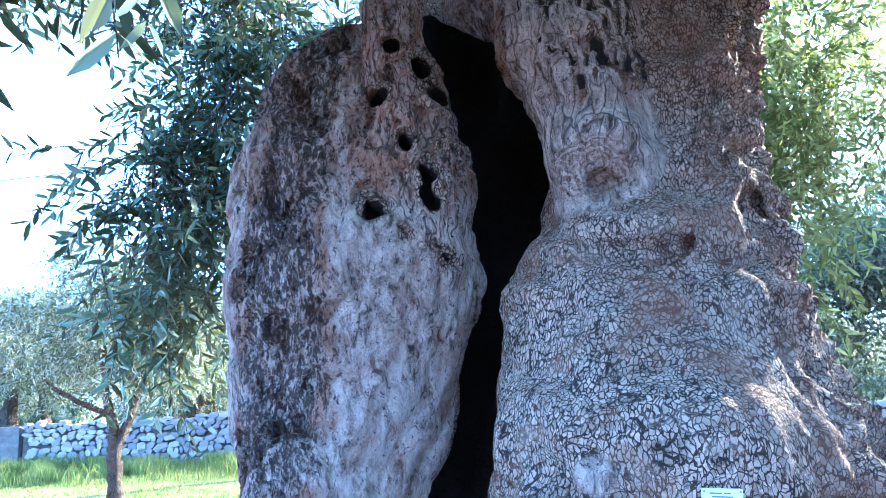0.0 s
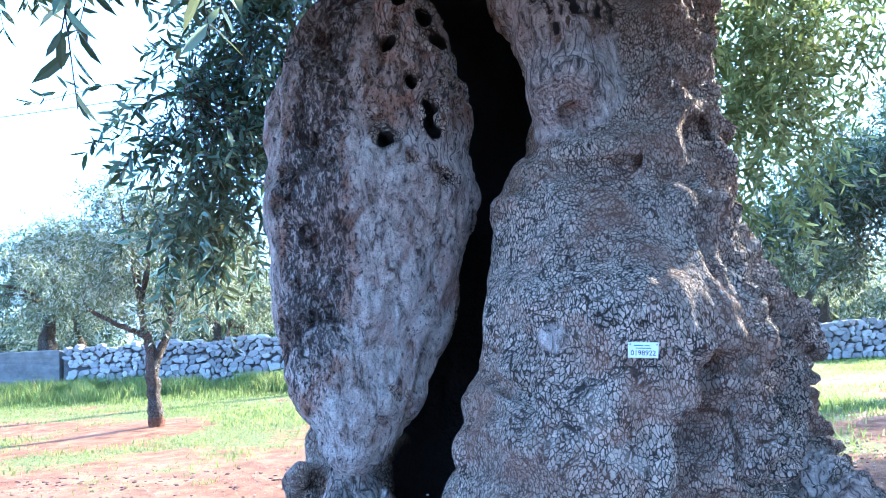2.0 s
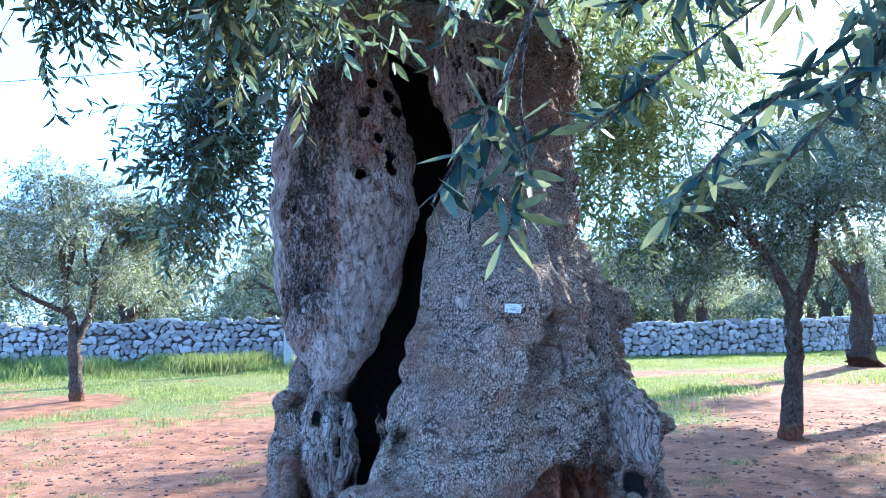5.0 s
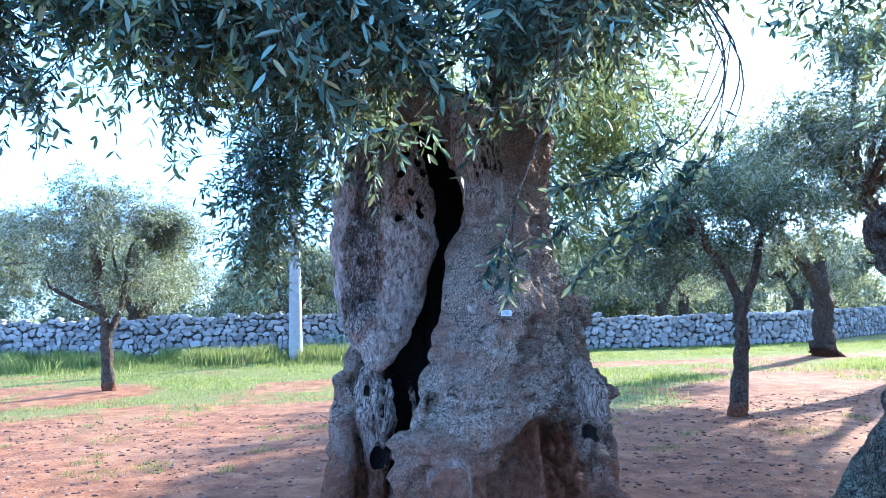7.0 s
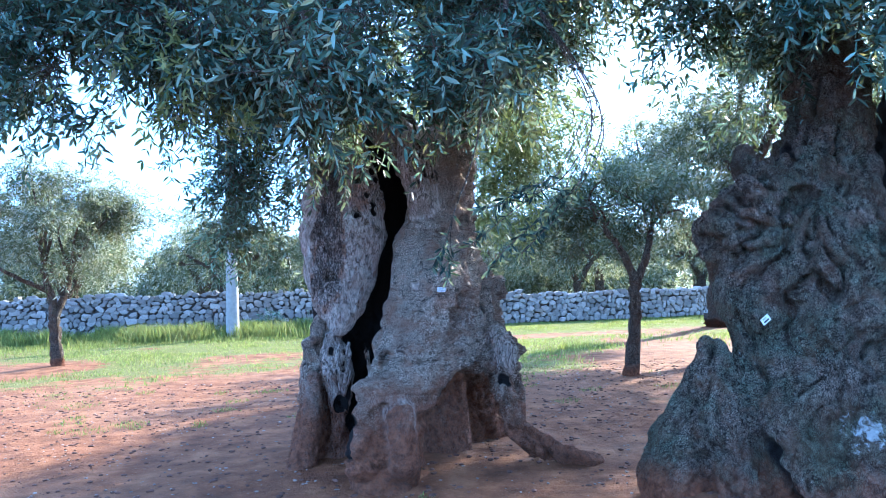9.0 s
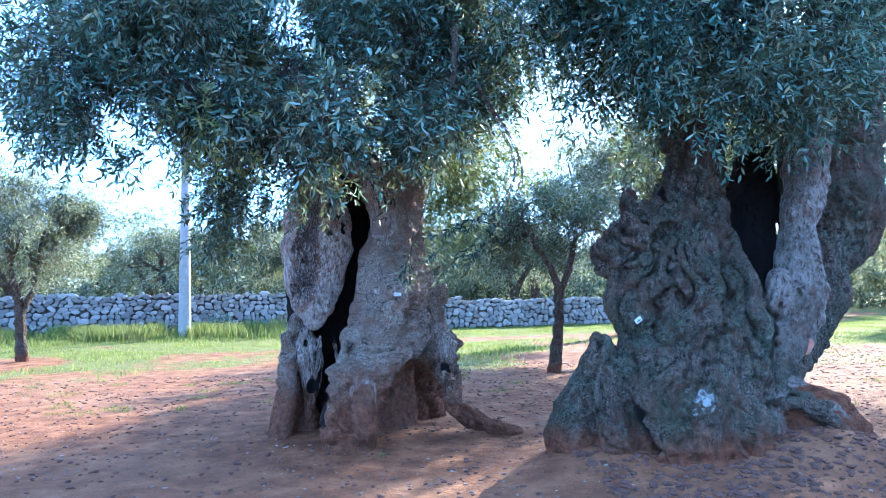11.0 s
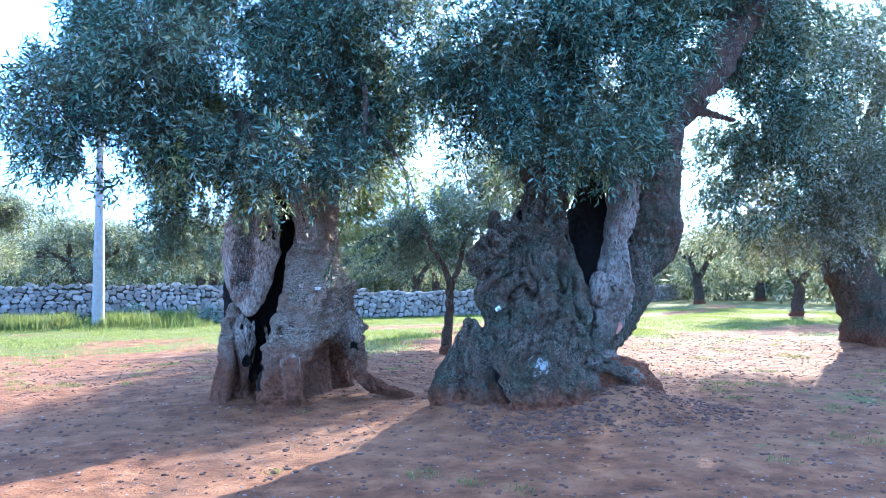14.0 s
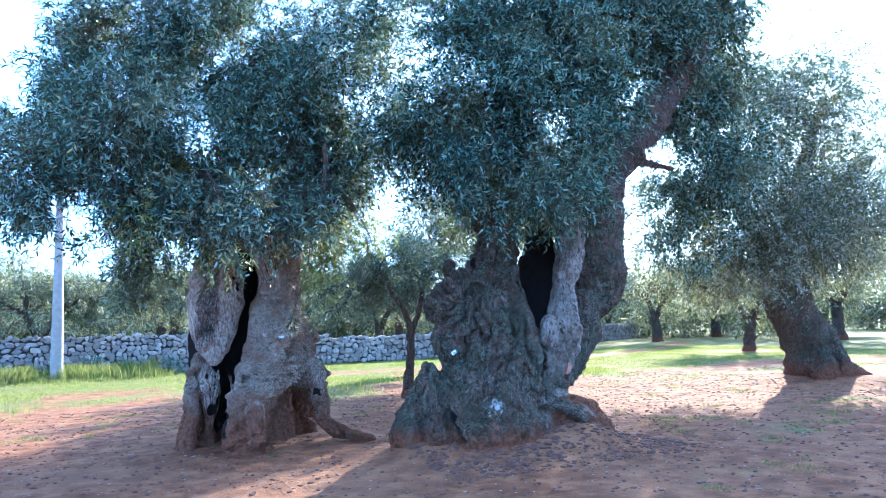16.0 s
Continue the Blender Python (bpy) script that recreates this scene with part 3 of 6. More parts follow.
def twigs(name, parent, p, w, ln, material, every=1, thick=0.0022):
    """The thin stalks that carry the sprays, as one part."""
    p, w, ln = p[::every], w[::every], ln[::every]
    q = p + (w + np.array([0, 0, -0.22])) * ln[:, None]
    back = p - w * (ln * 0.8)[:, None]
    s = unit(np.cross(w, np.array([0.3, 0.5, 0.8])))
    u = np.cross(w, s)
    ring = lambda c, r: [c + r * s, c + r * (-0.5 * s + 0.87 * u), c + r * (-0.5 * s - 0.87 * u)]
    v = np.stack(ring(back, thick * 1.6) + ring(p, thick) + ring(q, thick * 0.5), 1).reshape(-1, 3)
    f = np.array([(a + i, a + (i + 1) % 3, a + 3 + (i + 1) % 3, a + 3 + i) for a in (0, 3) for i in range(3)])
    quads = (f[None] + (np.arange(len(p)) * 9)[:, None, None]).reshape(-1, 4)
    return put_mesh(name, mesh_from_arrays(name, v, quads), material, parent, "", "stuff")


# ---- ground ----
def ground_height(x, y):
    """The lie of the land: nearly flat, with earth heaped round the old trunks."""
    h = 0.07 * np.exp(-((x - 0.3) ** 2 + (y - 1.9) ** 2) / 1.3)
    h = h + 0.09 * np.exp(-(((x - 2.7) / 1.35) ** 2 + ((y + 0.1) / 1.15) ** 2) ** 1.3)
    h = h + 0.04 * np.exp(-(((x - 2.95) / 1.3) ** 2 + ((y + 0.05) / 1.05) ** 2) ** 2)
    h = h + 0.13 * np.exp(-((x - 1.7) / 0.5) ** 2 - ((y + 0.2) / 0.5) ** 2)
    h = h + 0.20 * np.exp(-((x - 3.5) / 0.62) ** 2 - ((y + 0.75) / 0.5) ** 2)
    h = h + 0.16 * np.exp(-((x - 12.7) ** 2 + (y - 3.0) ** 2) / 2.5)
    h = h + 0.05 * np.exp(-((x + 5.0) ** 2 + (y - 11.9) ** 2) / 1.0) + 0.05 * np.exp(-((x - 4.25) ** 2 + (y - 5.95) ** 2) / 1.0)
    p = np.stack([x, y, np.zeros_like(x)], -1).reshape(-1, 3)
    near = np.exp(-(x * x + y * y) / 900.0)
    h = h + near * (0.07 * (fbm(p * 0.35, 3, 40) - 0.5) + 0.045 * (fbm(p * 1.7, 4, 50) - 0.5)).reshape(x.shape)
    return h


def turf_cover(x, y):
    """How much of the ground is green, from 0 to 1."""
    p = np.stack([x, y, np.zeros_like(x)], -1).reshape(-1, 3)
    n = (fbm(p * 0.55, 4, 60) - 0.5).reshape(x.shape)
    edge = np.where(x < 1.0, 7.4 - 0.28 * (x + 1), 7.0)
    edge = np.where(x > 8, 7.0 - 0.35 * (x - 8), edge)
    t = np.clip((y - edge) / 7.0 + 2.4 * n + 0.12, 0, 1)
    path = np.exp(-((y - 14.2 - 0.02 * (x - 8) ** 2) / 0.8) ** 2) * (x > 1.5) * (x < 30)
    t = t * (1 - 0.9 * path)
    for cx, cy, r in ((-5.0, 11.7, 0.9), (4.3, 5.8, 0.9), (12.7, 3.0, 2.2), (22.5, 13.2, 1.5)):
        t = t * (1 - np.exp(-(((x - cx) ** 2 + (y - cy) ** 2) / r ** 2) ** 1.5))
    sparse = 0.55 * np.clip(fbm(p * 0.8, 3, 70).reshape(x.shape) - 0.52, 0, 1) * 4 * (x > 3) * (y < 7)
    return np.clip(np.maximum(t, sparse), 0, 1)


def axis_steps(low, high, fine, far):
    mid = np.arange(low, high, fine)
    grow = fine * np.cumsum(1.14 ** np.arange(1, 60))
    grow = grow[grow < far]
    return np.concatenate([low - grow[::-1], mid, high + grow])


gx, gy = axis_steps(-8, 16, 0.09, 1500), axis_steps(-9, 21, 0.09, 1500)
GX, GY = np.meshgrid(gx, gy, indexing="ij")
GZ = ground_height(GX, GY)
i, j = np.meshgrid(np.arange(len(gx) - 1), np.arange(len(gy) - 1), indexing="ij")
m = len(gy)
quads = np.stack([i * m + j, (i + 1) * m + j, (i + 1) * m + j + 1, i * m + j + 1], -1).reshape(-1, 4)
ground_mesh = mesh_from_arrays("ground", np.stack([GX, GY, GZ], -1).reshape(-1, 3), quads)
ground_mesh.attributes.new("turf", "FLOAT", "POINT").data.foreach_set("value", turf_cover(GX, GY).ravel().astype(np.float32))
ground = put_mesh("ground", ground_mesh, SOIL)
tagged(ground, "bare red trodden earth with patches of thin green turf", "ground", kind="structure")


def height_at(x, y):
    return float(ground_height(np.array([float(x)]), np.array([float(y)]))[0])


# ---- old hollow olive, split trunk ----
def lobe_rot(v, warp):
    """The rough, rotted side of the left lobe, and a band of porous wood at its upper edge."""
    x, z = v[:, 0] + 0.25 * warp[:, 1], v[:, 2] + 0.4 * warp[:, 0]
    side = np.clip((-0.2 + 0.1 * (z - 2.0) - x) / 0.07, 0, 1) * np.clip((x + 0.52) / 0.05, 0, 1) * np.clip((z - 1.25) / 0.25, 0, 1)
    porous = np.clip((x + 0.2) / 0.06, 0, 1) * np.clip((z - 1.92) / 0.1, 0, 1) * (v[:, 0] < 0.2)
    return np.clip(np.maximum(side, 0.5 * porous), 0, 1)


def lower_folds(v):
    """Where the bark is thrown into deep folds: the flank beyond the front bark, and the foot."""
    return np.clip(np.clip((v[:, 0] - 0.5) / 0.2, 0, 0.5) + np.clip((0.7 - v[:, 2]) / 0.3, 0, 0.7), 0.06, 1) * np.where((v[:, 0] < 0.1) & (v[:, 2] > 0.6), 0.3, np.where((v[:, 0] < 0.35) & (v[:, 1] < 1.6), 0.6, 1.0))


def front_of(field, x, z):
    """The y at which a look along +y first meets the form."""
    i, k = int((x - field.low[0]) / field.step), int((z - field.low[2]) / field.step)
    inside = np.flatnonzero(field.d[i, :, k] < 0)
    return float(field.axes[1][inside[0]]) if len(inside) else None


def hollow_trunk():
    low, high, step = (-0.95, 0.65, -0.15), (2.0, 3.35, 3.05), 0.0125
    left, right, back = Field(low, high, step), Field(low, high, step), Field(low, high, step)
    # hanging lobe, with the porous neck at its upper edge
    limb = left.limb
    limb([(-0.20, 2.07, 2.33, 0.265), (-0.20, 2.05, 2.13, 0.338), (-0.21, 2.05, 1.85, 0.351), (-0.24, 2.05, 1.57, 0.303), (-0.27, 1.94, 1.33, 0.20), (-0.27, 1.87, 1.15, 0.105)], 0.75)
    limb([(-0.32, 2.06, 1.00, 0.09), (-0.30, 2.05, 0.87, 0.14), (-0.29, 2.04, 0.72, 0.135), (-0.28, 2.04, 0.56, 0.105), (-0.28, 2.05, 0.35, 0.07), (-0.3, 2.1, 0.0, 0.09)], 1.0, 0.012)
    limb([(-0.38, 2.24, 1.15, 0.08), (-0.45, 2.22, 0.9, 0.085), (-0.47, 2.20, 0.68, 0.10), (-0.47, 2.20, 0.42, 0.13), (-0.53, 2.18, 0.02, 0.17)], 0.3, 0.02)
    limb([(-0.21, 2.45, 0.89, 0.178), (-0.24, 2.45, 0.50, 0.177), (-0.26, 2.45, -0.04, 0.196)], 0.2)
    limb([(-0.12, 1.84, 2.62, 0.05), (-0.08, 1.76, 2.50, 0.072), (-0.05, 1.78, 2.26, 0.108), (-0.03, 1.82, 1.98, 0.112)], 1.0, 0.03)
    # rot holes in the porous wood, blackened inside as shade
    for x, z, r in ((-0.013, 2.086, 0.03), (-0.009, 2.026, 0.024), (-0.148, 2.006, 0.034), (-0.075, 1.944, 0.02), (0.003, 1.903, 0.027), (-0.129, 2.281, 0.02), (0.02, 2.275, 0.03), (-0.16, 1.3, 0.013), (-0.06, 2.16, 0.018), (-0.02, 2.35, 0.022), (0.045, 2.18, 0.02), (-0.09, 2.40, 0.018)):
        r = 0.8 * r
        left.cut([(x, 1.6, z, r), (x + 0.02, 1.81, z - 0.02, r * 0.8)], 0.025, True)
        left.cut([(x - 0.6 * r, 1.6, z + 0.9 * r, r * 0.6), (x, 1.80, z + 0.5 * r, r * 0.5)], 0.02)
    limb([(-0.07, 1.96, 1.03, 0.02), (-0.06, 1.93, 0.91, 0.036), (-0.06, 1.92, 0.78, 0.042), (-0.05, 1.95, 0.5, 0.05)], 0.6, 0.015)
    limb = back.limb
    # back walls of the hollow, the first three painted near black as shade
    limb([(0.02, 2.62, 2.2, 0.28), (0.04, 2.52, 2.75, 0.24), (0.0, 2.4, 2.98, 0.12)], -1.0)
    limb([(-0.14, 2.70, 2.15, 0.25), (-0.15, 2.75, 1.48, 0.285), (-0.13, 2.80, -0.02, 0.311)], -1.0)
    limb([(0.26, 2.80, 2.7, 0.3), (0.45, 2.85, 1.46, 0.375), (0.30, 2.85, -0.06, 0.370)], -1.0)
    limb([(0.74, 2.48, 2.49, 0.27), (0.74, 2.58, 1.75, 0.30), (0.80, 2.62, 1.3, 0.37), (0.88, 2.62, 0.69, 0.37), (0.92, 2.62, -0.10, 0.36)], 0.1)
    # front bark, from the crest down to the foot
    limb = right.limb
    limb([(0.63, 1.98, 2.55, 0.25), (0.62, 1.95, 2.35, 0.245), (0.59, 1.90, 2.16, 0.245), (0.57, 1.84, 1.92, 0.265), (0.49, 1.75, 1.68, 0.32), (0.45, 1.60, 1.41, 0.318), (0.38, 1.58, 1.14, 0.33), (0.30, 1.55, 0.86, 0.34)], 0.0)
    limb([(0.47, 1.48, 1.62, 0.07), (0.45, 1.39, 1.42, 0.14), (0.40, 1.40, 1.18, 0.14)], 0.0, 0.08)
    # bare elbow over the cleft
    limb([(-0.22, 2.2, 3.0, 0.12), (0.02, 2.1, 2.84, 0.13), (0.22, 1.95, 2.70, 0.15)], 0.1)
    limb([(0.22, 1.95, 2.70, 0.15), (0.33, 1.85, 2.58, 0.172), (0.35, 1.80, 2.42, 0.165), (0.38, 1.75, 2.26, 0.14), (0.40, 1.69, 2.10, 0.12), (0.38, 1.67, 1.98, 0.095)], 0.88, 0.04)
    limb([(0.47, 1.88, 2.60, 0.15)], 0.9, 0.06)
    limb([(0.37, 1.63, 2.07, 0.085), (0.41, 1.62, 2.05, 0.085)], 1.0, 0.05)
    right.cut([(0.355, 1.45, 2.0, 0.018), (0.36, 1.60, 2.0, 0.016)], 0.03)
    limb([(0.27, 1.69, 1.72, 0.098)], 0.0)
    limb([(0.08, 1.80, 1.0, 0.10), (0.1, 1.75, 0.80, 0.15)], 0.0)
    # body of the flank, stump of a lost limb, ridge and bulge
    limb([(0.66, 1.95, 1.9, 0.17), (0.68, 1.86, 1.6, 0.21), (0.73, 1.83, 1.2, 0.25), (0.76, 1.81, 0.92, 0.22)], 0.1)
    limb([(0.74, 1.90, 2.40, 0.115), (0.75, 1.88, 2.10, 0.112), (0.75, 1.88, 1.90, 0.108), (0.78, 1.92, 1.70, 0.108), (0.85, 1.98, 1.56, 0.115), (1.01, 2.06, 1.40, 0.158), (0.99, 2.02, 1.2, 0.13), (0.98, 1.9, 1.06, 0.12)], 0.1, 0.04)
    limb([(0.70, 1.76, 2.04, 0.07), (0.735, 1.68, 1.91, 0.072), (0.70, 1.70, 1.78, 0.06)], 0.2, 0.025)
    right.cut([(0.80, 1.56, 2.03, 0.014), (0.755, 1.66, 1.97, 0.022)], 0.03)
    limb([(0.66, 1.66, 2.30, 0.05), (0.645, 1.62, 2.10, 0.06), (0.64, 1.58, 1.85, 0.06), (0.63, 1.50, 1.62, 0.06)], 0.0, 0.05)
    limb([(0.93, 1.85, 1.42, 0.115), (0.92, 1.84, 1.38, 0.11)], 0.1, 0.02)
    limb([(0.97, 1.83, 1.28, 0.085)], 0.1, 0.02)
    limb([(0.86, 1.74, 1.44, 0.085), (0.85, 1.72, 1.3, 0.08)], 0.1, 0.02)
    limb([(0.95, 1.77, 1.12, 0.105), (0.92, 1.74, 1.08, 0.09)], 0.15, 0.015)
    right.cut([(0.92, 1.62, 1.20, 0.016), (1.06, 1.72, 1.19, 0.02)], 0.02, True)
    right.cut([(0.81, 1.58, 1.42, 0.022), (0.832, 1.55, 1.22, 0.034), (0.85, 1.53, 1.02, 0.036)], 0.03, True)
    # hanging column beside the front bark, with the deep fold between
    limb([(0.60, 1.49, 1.54, 0.07), (0.65, 1.46, 1.36, 0.10), (0.68, 1.45, 1.16, 0.122), (0.685, 1.44, 0.99, 0.128), (0.65, 1.42, 0.90, 0.10), (0.55, 1.38, 0.87, 0.07)], 0.0, 0.03)
    right.cut([(0.56, 1.32, 1.42, 0.032), (0.548, 1.31, 1.2, 0.058), (0.515, 1.28, 1.02, 0.058), (0.455, 1.19, 0.86, 0.045)], 0.04)
    limb([(0.26, 1.33, 1.42, 0.028), (0.28, 1.32, 1.42, 0.026)], 0.9, 0.02)
    # foot of the front bark
    limb([(0.28, 1.50, 0.86, 0.31), (0.07, 1.34, 0.60, 0.25), (-0.02, 1.24, 0.29, 0.22), (-0.07, 1.18, 0.02, 0.23)], 0.0)
    limb([(0.10, 1.30, 0.60, 0.17), (0.07, 1.18, 0.02, 0.14)], 0.0)
    limb([(1.0, 1.78, 0.79, 0.10), (1.0, 1.72, 0.62, 0.09)], 0.2)
    limb([(1.14, 1.85, 0.71, 0.075), (1.15, 1.75, 0.30, 0.069)], 0.3, 0.03)
    right.melt(left, 0.025)
    right.melt(back, 0.05)
    # the hollow inside and the cave under the trunk, walls blackened for shade
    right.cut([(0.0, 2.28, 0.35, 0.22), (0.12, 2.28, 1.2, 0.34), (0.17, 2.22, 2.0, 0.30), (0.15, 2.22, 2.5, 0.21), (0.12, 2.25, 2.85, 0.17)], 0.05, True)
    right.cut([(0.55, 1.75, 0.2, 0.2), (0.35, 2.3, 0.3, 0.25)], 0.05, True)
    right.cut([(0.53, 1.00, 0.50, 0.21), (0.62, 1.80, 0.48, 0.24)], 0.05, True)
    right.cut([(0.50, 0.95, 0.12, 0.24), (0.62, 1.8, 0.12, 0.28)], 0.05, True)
    right.cut([(0.58, 1.05, 0.68, 0.10), (0.64, 1.65, 0.66, 0.14)], 0.05)
    limb([(0.58, 2.12, 0.85, 0.20), (0.60, 2.14, 0.35, 0.22), (0.60, 2.12, 0.0, 0.26)], 1.35, 0.04)
    limb([(0.20, 1.62, 0.72, 0.08), (0.20, 1.62, 0.35, 0.10), (0.21, 1.60, 0.0, 0.12)], 1.5, 0.04)
    # overhang of the lobe, the fluted grey column under it and the leg beside it
    right.cut([(-0.43, 1.95, 1.05, 0.03), (-0.34, 1.80, 1.01, 0.033), (-0.25, 1.79, 1.00, 0.033), (-0.15, 1.93, 1.01, 0.03)], 0.02, True)
    limb([(-0.36, 1.95, 0.98, 0.030), (-0.39, 1.95, 0.86, 0.036), (-0.33, 1.91, 0.71, 0.027)], 1.0, 0.015)
    limb([(-0.28, 1.93, 0.98, 0.028), (-0.29, 1.91, 0.84, 0.034), (-0.27, 1.93, 0.64, 0.026)], 1.0, 0.015)
    limb([(-0.20, 1.95, 0.98, 0.029), (-0.20, 1.97, 0.87, 0.033), (-0.23, 1.93, 0.67, 0.026)], 1.0, 0.015)
    limb([(-0.43, 1.86, 1.08, 0.029), (-0.52, 2.20, 0.96, 0.044), (-0.53, 2.18, 0.80, 0.046), (-0.52, 2.12, 0.66, 0.050), (-0.54, 2.13, 0.47, 0.059)], 0.1, 0.02)
    right.cut([(-0.455, 2.12, 0.96, 0.025), (-0.46, 2.08, 0.82, 0.034), (-0.435, 1.98, 0.68, 0.036), (-0.40, 1.95, 0.58, 0.02)], 0.015, True)
    right.cut([(-0.35, 1.95, 0.94, 0.019), (-0.35, 1.93, 0.91, 0.015)], 0.015, True)
    right.cut([(-0.34, 1.92, 0.86, 0.006), (-0.30, 1.91, 0.72, 0.006)], 0.01, True)
    right.cut([(-0.24, 1.94, 0.94, 0.006), (-0.25, 1.92, 0.76, 0.006)], 0.01, True)
    # shoulder of the front root and its legs
    limb([(-0.15, 1.23, 0.69, 0.10), (-0.01, 1.18, 0.67, 0.125), (0.13, 1.20, 0.69, 0.10)], 0.0, 0.05)
    limb([(-0.17, 1.17, 0.53, 0.112), (-0.20, 1.07, 0.23, 0.125)], 0.0, 0.03)
    limb([(0.05, 1.12, 0.53, 0.12), (0.06, 1.04, 0.21, 0.115)], 1.3, 0.03)
    right.cut([(-0.06, 0.98, 0.46, 0.018), (-0.07, 0.94, 0.25, 0.024), (-0.08, 0.92, 0.05, 0.024)], 0.05)
    # root that runs out over the ground
    limb([(0.95, 1.62, 0.74, 0.085), (0.98, 1.54, 0.53, 0.098), (1.04, 1.47, 0.34, 0.105), (1.20, 1.42, 0.17, 0.10), (1.43, 1.42, 0.08, 0.08), (1.64, 1.40, 0.0, 0.06)], 0.2, 0.03)
    limb([(1.02, 1.62, 0.57, 0.065), (1.05, 1.57, 0.42, 0.072), (1.04, 1.52, 0.32, 0.074)], 0.2, 0.02)
    limb([(1.28, 1.38, 0.14, 0.05), (1.45, 1.34, 0.10, 0.045), (1.58, 1.30, 0.04, 0.04)], 0.2, 0.02)
    limb([(-0.48, 2.02, 0.70, 0.06), (-0.50, 1.99, 0.44, 0.085), (-0.55, 1.97, 0.19, 0.105), (-0.60, 1.95, 0.0, 0.13)], 1.25, 0.02)
    # pale bare knob and its bark lip
    right.cut([(0.86, 1.50, 0.92, 0.02), (0.93, 1.48, 0.70, 0.03), (1.04, 1.55, 0.66, 0.02)], 0.03, True)
    limb([(0.95, 1.64, 0.99, 0.105), (1.0, 1.59, 0.88, 0.122), (0.99, 1.58, 0.79, 0.10)], 0.9, 0.012)
    limb([(1.03, 1.68, 1.05, 0.03), (1.10, 1.65, 0.99, 0.032), (1.135, 1.63, 0.88, 0.034), (1.09, 1.62, 0.74, 0.038), (1.0, 1.61, 0.66, 0.042), (0.93, 1.60, 0.64, 0.03)], 0.1, 0.01)
    right.cut([(0.865, 1.52, 1.03, 0.018), (0.868, 1.49, 0.92, 0.022), (0.89, 1.48, 0.80, 0.022), (0.94, 1.50, 0.69, 0.024)], 0.015, True)
    right.cut([(0.87, 1.54, 1.05, 0.014), (0.95, 1.55, 1.09, 0.018), (1.04, 1.61, 1.08, 0.014)], 0.015, True)
    # creases and drying cracks, many with shade painted in
    right.cut([(-0.04, 2.05, 1.19, 0.084), (-0.04, 2.00, 0.94, 0.079), (-0.10, 1.95, 0.74, 0.070), (-0.19, 1.95, 0.55, 0.049)], 0.02, True)
    right.cut([(0.94, 2.62, 0.35, 0.116), (1.07, 3.15, 0.25, 0.125)], 0.03, True)
    right.cut([(-0.27, 1.98, 0.49, 0.057), (-0.32, 1.14, 0.48, 0.062), (-0.34, 1.06, 0.31, 0.067)], 0.03, True)
    right.cut([(0.00, 1.73, 0.96, 0.020), (0.01, 1.35, 0.91, 0.026), (-0.04, 1.26, 0.83, 0.025)], 0.03)
    right.cut([(0.32, 1.54, 1.86, 0.026), (0.46, 1.50, 1.83, 0.022), (0.58, 1.54, 1.86, 0.02)], 0.05)
    right.cut([(0.14, 1.60, 1.62, 0.018), (0.24, 1.36, 1.60, 0.02), (0.42, 1.28, 1.63, 0.018)], 0.05)
    right.cut([(0.10, 1.55, 1.34, 0.018), (0.20, 1.36, 1.30, 0.02)], 0.05)
    rng = random.Random(19)
    for k in range(13):
        x = 0.20 + 0.022 * k
        z = 2.62 - 0.05 * rng.random()
        chain = []
        for f in (0.0, 0.35, 0.7, 1.0):
            px, pz = x + 0.10 * f * (1 - 0.4 * k / 13) + rng.uniform(-0.008, 0.008), z - f * rng.uniform(0.26, 0.42)
            y = front_of(right, px, pz)
            if y is not None and y < 2.0:
                chain.append((px, y, pz, rng.uniform(0.003, 0.007)))
        if len(chain) > 1:
            right.cut(chain, 0.008, True)
    # rot in the lobe's flank
    for k in range(150):
        z = rng.uniform(1.38, 2.45)
        x = rng.uniform(-0.52, -0.24 + 0.1 * (z - 2.0))
        y = front_of(right, x, z)
        if y is not None and y < 2.1:
            r = rng.uniform(0.005, 0.012)
            right.cut([(x, y - 0.004, z, r), (x + rng.uniform(-0.02, 0.02), y + 0.004, z - rng.uniform(0.01, 0.06), r * 0.7)], 0.01)
    return trunk_mesh("trunk", right, 0.026, 0.018, 0.006, 0.018, 0.05, 0.011, 3, 0.92, 0.60, lobe_rot, lower_folds)


OLIVE_A = thing("old_olive_tree", "ancient hollow olive with a split grey trunk in red earth", "tree", (0.3, 1.9, 0))
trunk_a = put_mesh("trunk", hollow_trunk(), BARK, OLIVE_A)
trunk_a.matrix_parent_inverse = OLIVE_A.matrix_basis.inverted()


def grown(tree, ob):
    """Keeps a part of a tree at its place in the world."""
    ob.parent = tree
    ob.matrix_parent_inverse = tree.matrix_basis.inverted()
    return ob


BOUGHS_A = []
BOUGHS_A += [
    [(0.46, 2.1, 2.62, 0.16), (0.12, 2.15, 2.94, 0.135), (-0.35, 2.25, 3.4, 0.12), (-1.1, 2.3, 4.1, 0.08), (-1.7, 2.2, 4.7, 0.04)],
    [(0.4, 2.6, 2.7, 0.14), (0.1, 2.75, 3.3, 0.10), (-0.6, 2.95, 3.7, 0.06), (-1.2, 3.1, 3.9, 0.03)],
    [(0.65, 2.2, 2.6, 0.16), (0.75, 2.3, 3.3, 0.12), (0.5, 2.2, 4.3, 0.09), (0.3, 2.0, 5.3, 0.05)],
    [(0.75, 2.3, 3.2, 0.09), (1.3, 2.6, 3.7, 0.06), (1.7, 2.9, 3.9, 0.03)],
]
